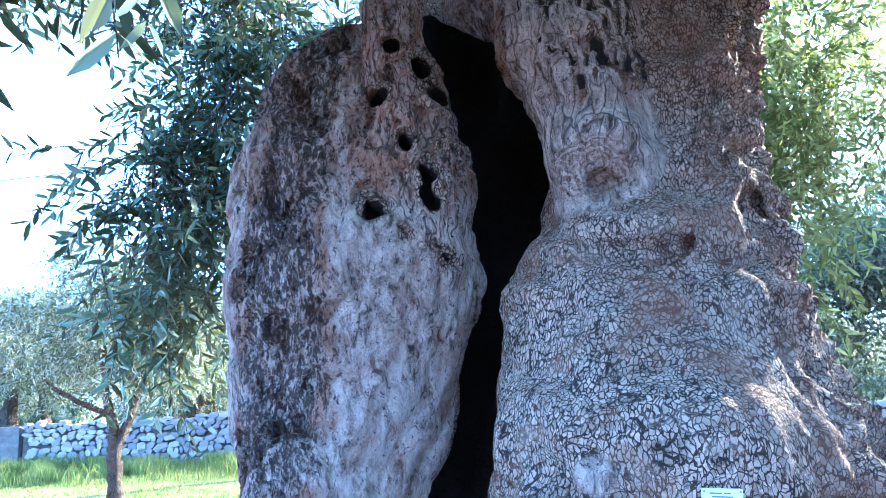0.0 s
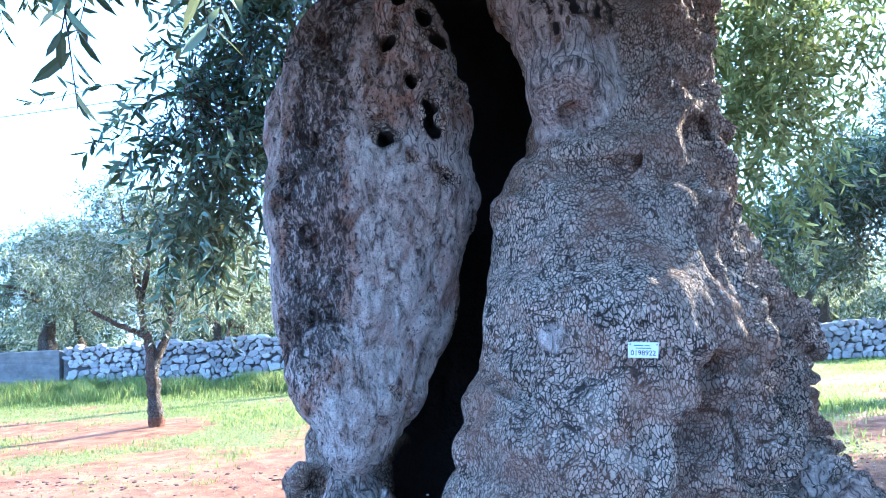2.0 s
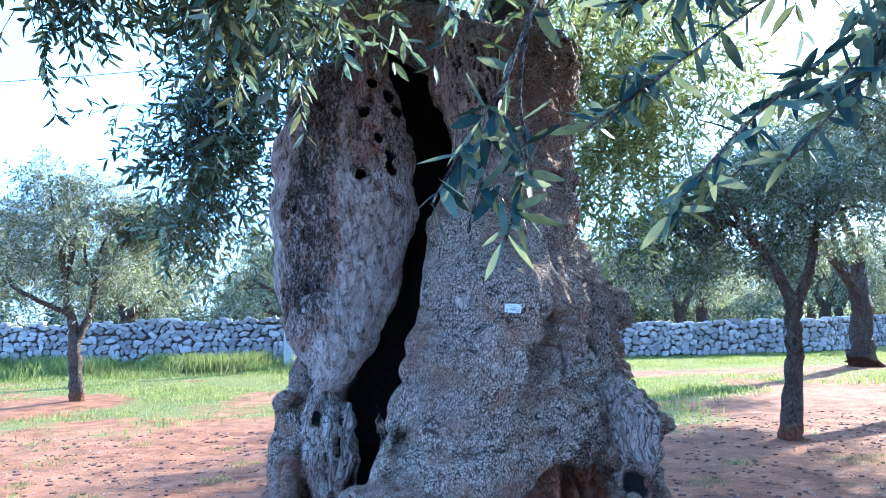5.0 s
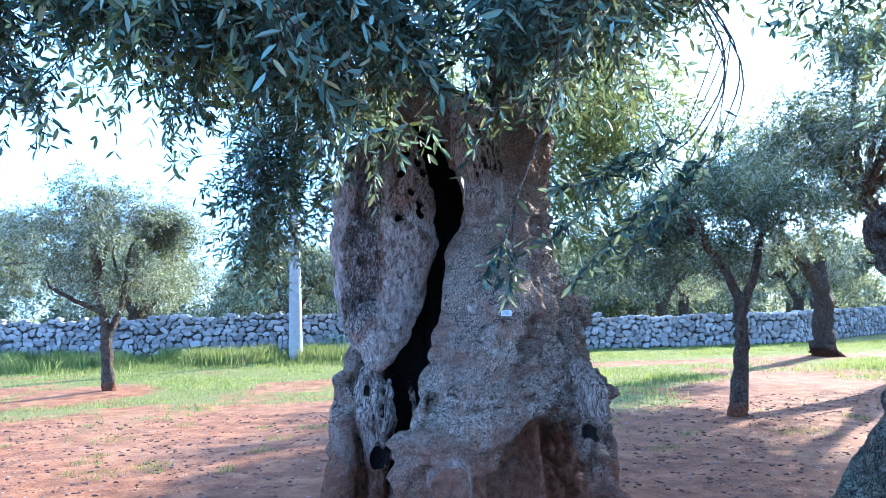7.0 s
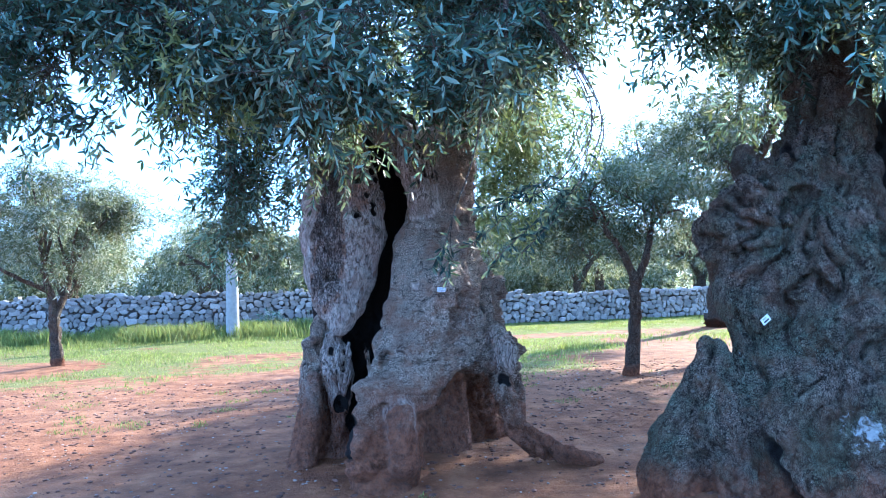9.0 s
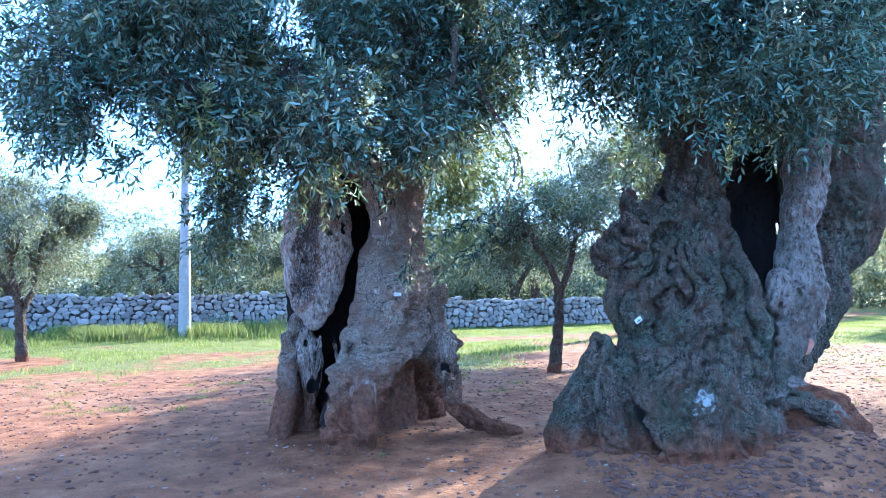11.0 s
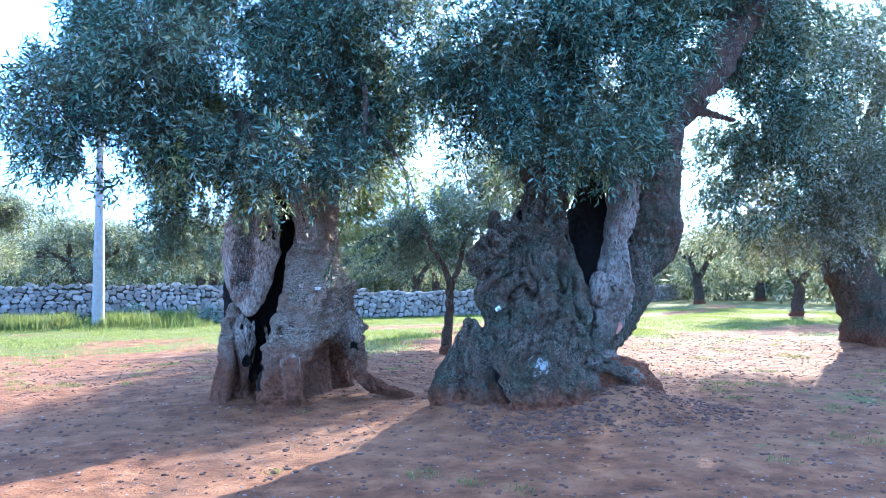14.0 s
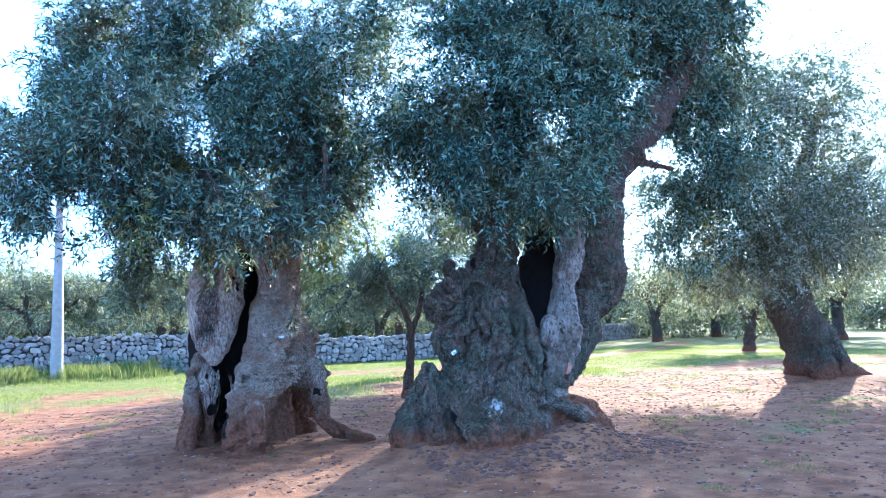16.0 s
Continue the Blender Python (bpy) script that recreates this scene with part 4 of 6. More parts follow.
BOUGHS_A += [
    [(-0.45, 2.3, 3.5, 0.08), (-1.0, 1.6, 3.55, 0.055), (-1.9, 1.2, 3.45, 0.03)],
    [(0.6, 2.2, 3.9, 0.07), (0.9, 1.3, 4.0, 0.05), (0.7, 0.3, 3.6, 0.03), (0.55, -0.1, 3.0, 0.016)],
    [(-0.2, 2.25, 3.3, 0.07), (-0.5, 1.2, 3.4, 0.045), (-0.6, 0.3, 3.15, 0.025), (-0.6, -0.6, 2.7, 0.012)],
]
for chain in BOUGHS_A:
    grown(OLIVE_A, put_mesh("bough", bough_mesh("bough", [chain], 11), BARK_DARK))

CROWN_A = []
CROWN_A += [
    ((-1.45, 2.20, 4.45), (0.8, 0.86, 0.85)),
    ((-0.63, 2.60, 5.64), (1.18, 1.18, 1.02)),
    ((0.17, 2.00, 5.08), (1.08, 1.08, 1.15)),
    ((-2.00, 2.00, 3.43), (0.75, 0.75, 0.55)),
    ((-2.50, 2.30, 3.87), (0.55, 0.55, 0.41)),
    ((-1.21, 1.50, 3.26), (0.68, 0.68, 0.47)),
    ((-0.30, 0.80, 3.05), (0.50, 0.50, 0.55)),
    ((0.89, 1.50, 4.01), (0.83, 0.83, 0.83)),
    ((1.49, 1.20, 3.77), (0.68, 0.68, 0.53)),
    ((-1.12, 3.20, 2.55), (0.36, 0.4, 0.70)),
    ((-1.85, 0.55, 2.85), (0.5, 0.45, 0.35)),
    ((-1.45, 0.30, 2.95), (0.5, 0.45, 0.35)),
    ((-0.66, -0.75, 2.32), (0.32, 0.33, 0.26)),
    ((-0.36, -0.85, 2.58), (0.34, 0.33, 0.28)),
    ((-0.82, -0.8, 2.62), (0.34, 0.33, 0.28)),
    ((-0.9, 3.4, 3.1), (0.7, 0.6, 0.6)),
    ((-1.0, 3.35, 2.2), (0.38, 0.4, 0.5)),
    ((1.6, 2.50, 5.2), (0.5, 0.5, 0.45)),
]
CROWN_A += [
    ((0.1, 1.0, 3.6), (0.8, 0.7, 0.5)),
    ((-0.9, 0.4, 3.0), (0.6, 0.6, 0.45)),
    ((0.55, 0.1, 2.75), (0.45, 0.35, 0.45)),
    ((-2.3, 0.9, 3.25), (0.65, 0.8, 0.55)),
    ((-1.55, 2.00, 2.98), (0.45, 0.45, 0.3)),
    ((-0.43, 0.70, 2.62), (0.45, 0.45, 0.42)),
    ((0.06, 0.60, 3.05), (0.59, 0.59, 0.50)),
    ((0.77, 0.90, 3.21), (0.63, 0.63, 0.56)),
    ((-0.44, 3.40, 2.75), (0.65, 0.5, 0.57)),
    ((-2.35, 2.00, 3.06), (0.60, 0.60, 0.40)),
    ((-1.60, 2.50, 5.24), (0.75, 0.8, 0.8)),
    ((-1.95, 2.40, 4.75), (0.5, 0.5, 0.55)),
    ((-1.0, 2.40, 5.0), (0.7, 0.6, 0.6)),
    ((-1.06, 1.80, 4.11), (0.85, 0.85, 0.78)),
]
CROWN_A += [
    ((-0.41, 1.20, 3.68), (0.75, 0.75, 0.62)),
    ((0.45, 2.40, 5.7), (0.8, 0.85, 0.8)),
    ((-2.11, 1.00, 2.97), (0.47, 0.47, 0.43)),
    ((-1.54, 0.60, 2.59), (0.41, 0.41, 0.31)),
    ((-0.96, 0.30, 2.63), (0.36, 0.36, 0.36)),
    ((-0.51, 0.20, 2.82), (0.39, 0.39, 0.30)),
    ((0.80, 0.60, 3.04), (0.46, 0.46, 0.34)),
    ((-1.5, 0.2, 3.7), (0.8, 0.8, 0.6)),
    ((0.6, 0.9, 4.6), (0.9, 0.9, 0.6)),
    ((-1.54, 2.30, 5.37), (0.55, 0.55, 0.51)),
    ((-0.86, 2.20, 5.67), (0.60, 0.60, 0.45)),
    ((-1.79, 2.20, 4.63), (0.46, 0.46, 0.36)),
    ((-0.63, 3.30, 3.30), (0.39, 0.39, 0.25)),
    ((-0.31, 3.20, 3.29), (0.30, 0.30, 0.19)),
]
crown_a, tp, tw, tl = foliage("crown", None, CROWN_A, 21, 470, LEAF, 0.075, gap=0.49, grain=2.1, label="dense grey-green leaves on thin drooping twigs")
grown(OLIVE_A, crown_a)
# clumps whose yellow-green colour stands for sunlight on them
SUN_TINT_A = [((1.75, 3.75, 2.6), (0.52, 0.4, 0.70)), ((2.3, 3.7, 3.1), (0.7, 0.6, 0.5)), ((1.15, 3.1, 3.25), (0.7, 0.6, 0.55)), ((1.65, 3.8, 2.2), (0.35, 0.35, 0.45)), ((1.84, 3.70, 3.30), (0.36, 0.36, 0.34)), ((1.93, 3.90, 2.71), (0.32, 0.32, 0.35)), ((2.20, 3.60, 3.40), (0.33, 0.33, 0.29))]
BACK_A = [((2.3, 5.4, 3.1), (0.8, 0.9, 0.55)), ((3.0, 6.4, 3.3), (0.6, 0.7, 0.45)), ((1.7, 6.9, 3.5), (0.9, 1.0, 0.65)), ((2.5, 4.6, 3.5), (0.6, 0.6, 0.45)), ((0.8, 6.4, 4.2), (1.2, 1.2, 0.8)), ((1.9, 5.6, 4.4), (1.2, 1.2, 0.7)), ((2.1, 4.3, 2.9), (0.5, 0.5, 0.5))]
for chain in ([(0.9, 2.6, 2.9, 0.12), (1.5, 3.9, 3.3, 0.09), (2.2, 5.4, 3.4, 0.05), (2.8, 6.3, 3.5, 0.03)], [(0.7, 2.6, 3.1, 0.11), (0.9, 4.2, 3.7, 0.08), (1.2, 6.3, 4.0, 0.04)]):
    grown(OLIVE_A, put_mesh("bough", bough_mesh("bough", [chain], 17), BARK_DARK))
grown(OLIVE_A, foliage("crown", None, BACK_A, 29, 150, LEAF_SUN_TINT, 0.075, gap=0.48, grain=2.1, label="pale green leaves at the back of the crown, coloured as sunlit")[0])
grown(OLIVE_A, foliage("crown", None, SUN_TINT_A, 27, 230, LEAF_SUN_TINT, 0.075, gap=0.42, label="yellow-green leaves coloured as sunlit")[0])
grown(OLIVE_A, twigs("brushwood", None, tp, tw, tl, BARK_DARK))


# ---- second old olive, on its mound ----
def twisted_trunk():
    low, high, step = (1.2, -1.1, -0.1), (5.15, 1.35, 3.4), 0.0145
    body, column = Field(low, high, step), Field(low, high, step)
    # upper body and left stem
    limb = body.limb
    limb([(2.94, 0.28, 2.15, 0.33), (2.82, 0.22, 1.75, 0.47), (2.74, 0.16, 1.35, 0.60), (2.82, 0.12, 0.95, 0.60), (2.88, 0.1, 0.45, 0.64), (2.9, 0.1, 0.0, 0.66)], 0.0, 0.1)
    limb([(2.94, 0.30, 2.1, 0.33), (3.04, 0.36, 2.4, 0.295), (3.09, 0.42, 2.9, 0.265), (3.14, 0.46, 3.4, 0.24)], 0.0, 0.08)
    limb([(2.30, 0.10, 1.52, 0.23), (2.20, 0.06, 1.30, 0.23), (2.28, 0.04, 1.06, 0.22)], 0.15, 0.08)
    limb([(2.86, -0.16, 1.75, 0.13), (2.96, -0.30, 1.45, 0.16), (2.98, -0.42, 1.1, 0.16), (2.98, -0.48, 0.75, 0.12)], 0.0, 0.08)
    limb([(2.58, -0.10, 1.66, 0.12), (2.50, -0.24, 1.50, 0.10), (2.62, -0.36, 1.30, 0.12), (2.74, -0.42, 1.05, 0.10)], 0.0, 0.05)
    # right stem, overhanging above and narrowing to a strip of bark below
    limb = column.limb
    limb([(4.36, 0.15, 1.86, 0.36), (4.40, 0.15, 2.22, 0.48), (4.43, 0.15, 2.75, 0.43), (4.66, 0.12, 3.45, 0.31)], 0.0, 0.08)
    limb([(4.62, 0.02, 1.80, 0.14), (4.66, 0.02, 2.05, 0.17)], 0.0, 0.06)
    limb([(4.12, 0.02, 1.72, 0.26), (4.05, -0.04, 1.48, 0.25), (4.0, -0.08, 1.25, 0.23), (3.82, -0.13, 0.97, 0.195), (3.48, -0.2, 0.70, 0.16), (3.3, -0.2, 0.4, 0.2)], 0.05, 0.05)
    # inner face of the right stem: its shade is put into the colour
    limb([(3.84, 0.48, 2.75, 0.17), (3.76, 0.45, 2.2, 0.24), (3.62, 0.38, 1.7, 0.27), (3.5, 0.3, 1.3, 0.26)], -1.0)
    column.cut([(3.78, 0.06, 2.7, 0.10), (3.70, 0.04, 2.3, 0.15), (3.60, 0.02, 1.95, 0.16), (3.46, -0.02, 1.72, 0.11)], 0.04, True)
    body.melt(column, 0.03)
    # apron of bark round the foot, and the heap of dead wood and earth beside it
    limb = body.limb
    limb([(2.37, 0.02, 0.95, 0.32), (2.39, -0.17, 0.62, 0.46), (2.43, -0.20, 0.3, 0.51), (2.45, -0.2, 0.0, 0.55)], 0.0, 0.05)
    limb([(2.62, -0.32, 0.55, 0.30), (2.75, -0.38, 0.25, 0.36), (2.8, -0.4, 0.0, 0.40)], 0.0, 0.08)
    limb([(3.2, -0.2, 0.32, 0.40), (3.64, -0.36, 0.30, 0.25), (3.93, -0.42, 0.10, 0.22)], 1.5, 0.1)
    limb([(3.70, -0.38, 0.44, 0.10), (3.9, -0.36, 0.36, 0.12), (4.06, -0.40, 0.18, 0.10)], 1.5, 0.04)
    limb([(3.00, -0.62, 0.52, 0.04), (3.30, -0.62, 0.47, 0.05), (3.52, -0.62, 0.36, 0.05), (3.74, -0.66, 0.22, 0.035)], 0.2, 0.015)
    limb([(3.25, -0.52, 0.58, 0.04), (3.50, -0.56, 0.47, 0.045), (3.80, -0.58, 0.34, 0.035)], 0.2, 0.015)
    limb([(3.46, -0.66, 0.40, 0.04), (3.60, -0.74, 0.22, 0.045), (3.66, -0.78, 0.10, 0.04)], 0.2, 0.015)
    # roots on the left and the caves between them
    limb([(1.84, 0.05, 0.75, 0.15), (1.68, 0.05, 0.5, 0.17), (1.60, 0.02, 0.2, 0.20), (1.57, 0.0, -0.05, 0.22)], 0.1, 0.06)
    limb([(2.02, -0.02, 0.8, 0.20), (1.96, -0.10, 0.5, 0.22), (1.92, -0.12, 0.2, 0.24), (1.9, -0.12, -0.05, 0.26)], 0.1, 0.06)
    limb([(1.86, 0.02, 0.98, 0.09), (1.76, -0.08, 0.82, 0.12), (1.75, -0.20, 0.6, 0.12), (1.78, -0.32, 0.25, 0.12), (1.76, -0.38, -0.05, 0.13)], 0.3, 0.06)
    limb([(1.95, 0.1, 0.8, 0.14), (1.64, 0.15, 0.45, 0.13), (1.52, 0.1, 0.2, 0.135), (1.42, 0.05, -0.02, 0.14)], 0.2, 0.04)
    limb([(2.02, -0.26, 0.72, 0.12), (2.02, -0.44, 0.45, 0.11), (2.06, -0.58, 0.2, 0.10), (2.1, -0.66, -0.03, 0.10)], 0.1, 0.05)
    body.cut([(1.88, -0.36, 0.60, 0.02), (1.90, -0.42, 0.42, 0.04), (1.92, -0.52, 0.2, 0.06)], 0.05, True)
    body.cut([(2.20, -0.70, 0.30, 0.02), (2.22, -0.74, 0.14, 0.05)], 0.03, True)
    body.cut([(2.56, -0.82, 0.22, 0.03), (2.58, -0.82, 0.08, 0.06)], 0.04, True)
    limb([(2.44, -0.64, 0.28, 0.07), (2.42, -0.72, 0.05, 0.09)], 0.1, 0.04)
    # rim between the upper folds and the apron
    body.cut([(1.98, -0.10, 1.10, 0.02), (2.24, -0.27, 1.08, 0.026), (2.46, -0.46, 0.95, 0.03), (2.66, -0.58, 0.76, 0.03), (2.92, -0.62, 0.60, 0.026)], 0.04)
    # burl with its coiled folds and the twisted rim above it
    limb([(2.12, 0.14, 1.80, 0.20), (2.36, 0.14, 1.84, 0.22)], 0.25, 0.05)
    limb([(2.04, 0.10, 1.86, 0.10), (2.12, 0.02, 1.97, 0.095), (2.26, -0.02, 1.98, 0.09), (2.38, -0.05, 1.92, 0.07)], 0.3, 0.012)
    limb([(2.00, 0.30, 1.74, 0.08), (2.00, 0.04, 1.77, 0.085), (2.13, -0.08, 1.82, 0.08), (2.28, -0.10, 1.78, 0.065)], 0.3, 0.012)
    limb([(2.06, 0.28, 1.60, 0.07), (2.06, 0.02, 1.65, 0.075), (2.20, -0.07, 1.67, 0.07), (2.34, -0.10, 1.66, 0.05)], 0.3, 0.012)
    limb([(2.12, -0.09, 1.90, 0.045), (2.20, -0.11, 1.88, 0.05)], 0.2, 0.012)
    limb([(2.24, 0.26, 2.03, 0.06), (2.26, 0.22, 2.14, 0.05), (2.29, 0.22, 2.25, 0.03)], 0.3, 0.03)
    limb([(2.20, 0.05, 2.08, 0.055), (2.40, -0.02, 2.07, 0.055), (2.60, 0.00, 2.12, 0.05), (2.74, 0.06, 2.20, 0.04)], 0.12, 0.02)
    limb([(2.22, 0.12, 2.16, 0.045), (2.38, 0.05, 2.14, 0.045), (2.56, 0.06, 2.18, 0.04)], 0.12, 0.02)
    limb([(2.30, -0.02, 2.00, 0.05), (2.46, -0.06, 1.99, 0.05), (2.64, -0.06, 2.04, 0.04)], 0.12, 0.02)
    body.cut([(2.52, 0.32, 2.42, 0.09), (2.54, 0.24, 2.28, 0.10), (2.50, 0.14, 2.18, 0.07)], 0.03, True)
    # folds that run down and across the body, with hollows between
    limb([(2.44, -0.06, 1.72, 0.10), (2.38, -0.16, 1.55, 0.09), (2.46, -0.28, 1.36, 0.09), (2.62, -0.40, 1.22, 0.09), (2.78, -0.48, 1.02, 0.08)], 0.1, 0.03)
    limb([(2.74, -0.20, 1.80, 0.10), (2.70, -0.32, 1.62, 0.09), (2.80, -0.40, 1.45, 0.09), (2.90, -0.46, 1.2, 0.09)], 0.0, 0.03)
    limb([(2.16, 0.02, 1.44, 0.10), (2.22, -0.12, 1.36, 0.09), (2.34, -0.22, 1.24, 0.08), (2.40, -0.32, 1.10, 0.08)], 0.1, 0.03)
    limb([(2.06, 0.05, 1.24, 0.09), (2.10, -0.12, 1.18, 0.08), (2.22, -0.22, 1.14, 0.06)], 0.3, 0.025)
    body.cut([(2.50, -0.34, 1.60, 0.02), (2.58, -0.40, 1.50, 0.03), (2.66, -0.44, 1.38, 0.022)], 0.05)
    body.cut([(2.30, -0.26, 1.40, 0.015), (2.38, -0.33, 1.34, 0.022), (2.50, -0.42, 1.22, 0.015)], 0.04)
    body.cut([(2.14, -0.22, 1.28, 0.014), (2.24, -0.26, 1.24, 0.02)], 0.04)
    body.cut([(2.05, -0.12, 1.52, 0.016), (2.22, -0.18, 1.54, 0.02), (2.36, -0.16, 1.58, 0.016)], 0.04)
    body.cut([(3.12, -0.08, 1.98, 0.04), (3.15, -0.14, 1.82, 0.055), (3.22, -0.18, 1.64, 0.04)], 0.03, True)
    body.cut([(3.52, 0.02, 2.2, 0.14), (3.46, 0.0, 1.95, 0.13), (3.40, -0.06, 1.74, 0.09)], 0.03, True)
    # bare grey column in front of the hollow, breaking up towards the ground
    limb([(3.92, -0.18, 2.75, 0.20), (3.80, -0.22, 2.42, 0.195), (3.65, -0.27, 1.97, 0.15), (3.58, -0.32, 1.62, 0.19), (3.54, -0.40, 1.40, 0.17)], 0.58, 0.015)
    limb([(3.46, -0.46, 1.34, 0.14), (3.62, -0.46, 1.38, 0.12)], 0.55, 0.015)
    limb([(3.30, -0.42, 1.48, 0.08), (3.24, -0.48, 1.28, 0.09)], 0.6, 0.015)
    limb([(3.44, -0.42, 1.2, 0.15), (3.32, -0.43, 0.97, 0.15), (3.22, -0.46, 0.72, 0.09), (3.2, -0.5, 0.55, 0.05)], 0.5, 0.015)
    limb([(3.72, -0.40, 1.36, 0.06), (3.66, -0.42, 1.12, 0.06), (3.54, -0.44, 0.9, 0.05)], 0.6, 0.012)
    body.cut([(3.16, -0.38, 1.62, 0.02), (3.12, -0.52, 1.36, 0.026), (3.08, -0.56, 1.05, 0.026), (3.06, -0.60, 0.72, 0.024)], 0.02, True)
    body.cut([(3.28, -0.60, 1.20, 0.016), (3.42, -0.64, 1.22, 0.024), (3.60, -0.60, 1.26, 0.018)], 0.02, True)
    body.cut([(3.34, -0.56, 1.42, 0.02), (3.36, -0.62, 1.30, 0.02)], 0.02, True)
    body.cut([(3.52, -0.60, 1.10, 0.016), (3.48, -0.62, 0.92, 0.02), (3.38, -0.60, 0.76, 0.018)], 0.02, True)
    body.cut([(3.86, -0.22, 1.95, 0.03), (3.83, -0.30, 1.62, 0.035), (3.82, -0.38, 1.36, 0.03), (3.74, -0.40, 1.1, 0.03), (3.58, -0.40, 0.82, 0.025)], 0.02, True)
    body.cut([(4.02, -0.34, 1.42, 0.012), (3.93, -0.36, 1.12, 0.016), (3.72, -0.36, 0.86, 0.012)], 0.02)
    return trunk_mesh("trunk", body, 0.045, 0.022, 0.011, 0.034, 0.012, 0.0, 8, 0.45, None, None, lambda v: np.where(v[:, 0] > 3.2, 0.35, np.clip((v[:, 2] - 0.4) / 0.6, 0.45, 1.1)))


OLIVE_B = thing("old_olive_tree", "massive gnarled olive with twin stems on an earth mound", "tree", (2.9, 0.1, 0))
trunk_b = grown(OLIVE_B, put_mesh("trunk", twisted_trunk(), BARK_GNARLED))
BOUGHS_B = [
    [(3.07, 0.39, 3.05, 0.24), (3.24, 0.50, 3.93, 0.22), (3.41, 0.60, 4.9, 0.17), (3.3, 0.5, 5.6, 0.08)],
    [(4.56, 0.12, 3.2, 0.32), (4.75, 0.12, 3.55, 0.30), (5.13, 0.12, 3.97, 0.28), (5.84, 0.15, 4.70, 0.25), (6.67, 0.20, 5.54, 0.2), (7.4, 0.4, 6.4, 0.14), (8.2, 0.6, 7.4, 0.07)],
    [(3.1, 0.4, 3.3, 0.12), (2.6, -0.1, 3.9, 0.08), (2.1, -0.3, 4.4, 0.04)],
    [(5.0, 0.12, 3.8, 0.10), (5.8, 0.5, 3.85, 0.06), (6.8, 0.9, 3.9, 0.035)],
    [(5.84, 0.15, 4.70, 0.12), (6.6, 0.8, 4.6, 0.07), (7.5, 1.1, 4.5, 0.03)],
    [(4.8, 0.12, 3.6, 0.12), (4.5, 0.0, 4.4, 0.08), (4.3, 0.0, 5.2, 0.04)],
]
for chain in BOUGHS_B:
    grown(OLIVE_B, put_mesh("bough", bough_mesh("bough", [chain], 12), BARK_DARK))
CROWN_B = []
CROWN_B += [
    ((2.20, -0.20, 4.30), (0.75, 0.75, 0.89)),
    ((3.00, 0.00, 5.21), (0.88, 0.88, 0.73)),
    ((3.14, -0.50, 3.98), (0.76, 0.76, 0.70)),
    ((4.42, 0.20, 5.02), (0.87, 0.87, 0.87)),
    ((2.34, -0.60, 3.53), (0.79, 0.79, 0.39)),
    ((4.75, 0.60, 3.25), (0.57, 0.57, 0.49)),
    ((5.87, 1.00, 5.93), (1.17, 1.17, 0.90)),
    ((7.69, 1.20, 4.30), (1.16, 1.16, 1.06)),
    ((2.54, 0.80, 3.00), (0.45, 0.45, 0.45)),
    ((7.75, 1.60, 2.98), (0.79, 0.79, 0.69)),
    ((4.0, -0.5, 3.4), (0.5, 0.4, 0.45)),
    ((7.4, 0.6, 6.9), (1.2, 1.2, 0.9)),
    ((2.84, 0.40, 3.26), (0.36, 0.36, 0.28)),
    ((3.06, 0.20, 2.89), (0.31, 0.31, 0.27)),
]
CROWN_B += [
    ((2.30, 0.60, 3.39), (0.37, 0.37, 0.24)),
    ((1.89, -0.30, 3.55), (0.44, 0.44, 0.44)),
    ((2.28, -0.40, 3.90), (0.50, 0.50, 0.44)),
    ((3.15, -0.50, 3.76), (0.46, 0.46, 0.51)),
    ((3.86, 1.00, 3.71), (0.49, 0.49, 0.49)),
    ((3.75, -0.40, 4.04), (0.54, 0.54, 0.48)),
    ((4.74, 1.60, 3.09), (0.46, 0.46, 0.46)),
    ((1.96, 0.20, 3.05), (0.35, 0.35, 0.41)),
    ((6.3, 0.5, 6.9), (1.0, 1.0, 0.8)),
    ((1.88, -0.50, 3.71), (0.59, 0.59, 0.59)),
    ((2.46, -0.50, 3.02), (0.60, 0.60, 0.40)),
    ((2.90, -0.80, 3.06), (0.59, 0.59, 0.46)),
    ((3.56, -0.60, 3.64), (0.63, 0.63, 0.56)),
    ((4.18, -0.30, 4.29), (0.67, 0.67, 0.60)),
]
CROWN_B += [
    ((2.60, -0.60, 4.30), (0.74, 0.74, 0.67)),
    ((3.67, -0.30, 5.13), (0.88, 0.88, 0.73)),
    ((2.36, -0.10, 5.14), (0.77, 0.77, 0.70)),
    ((2.21, -0.60, 2.71), (0.38, 0.38, 0.35)),
    ((1.44, 0.30, 4.07), (0.62, 0.62, 0.69)),
    ((1.98, 0.60, 4.73), (0.66, 0.66, 0.81)),
    ((3.39, -0.70, 3.25), (0.48, 0.48, 0.48)),
    ((6.12, 0.40, 5.76), (0.96, 0.96, 0.78)),
    ((6.39, 1.00, 4.79), (0.82, 0.82, 0.82)),
    ((7.92, 1.20, 5.62), (1.18, 1.18, 0.98)),
    ((5.13, 0.50, 6.34), (1.27, 1.27, 0.76)),
    ((3.60, 0.20, 6.09), (1.16, 1.16, 0.77)),
    ((1.93, 1.20, 5.71), (1.01, 1.01, 0.78)),
    ((3.38, 1.00, 4.08), (0.51, 0.51, 0.51)),
]
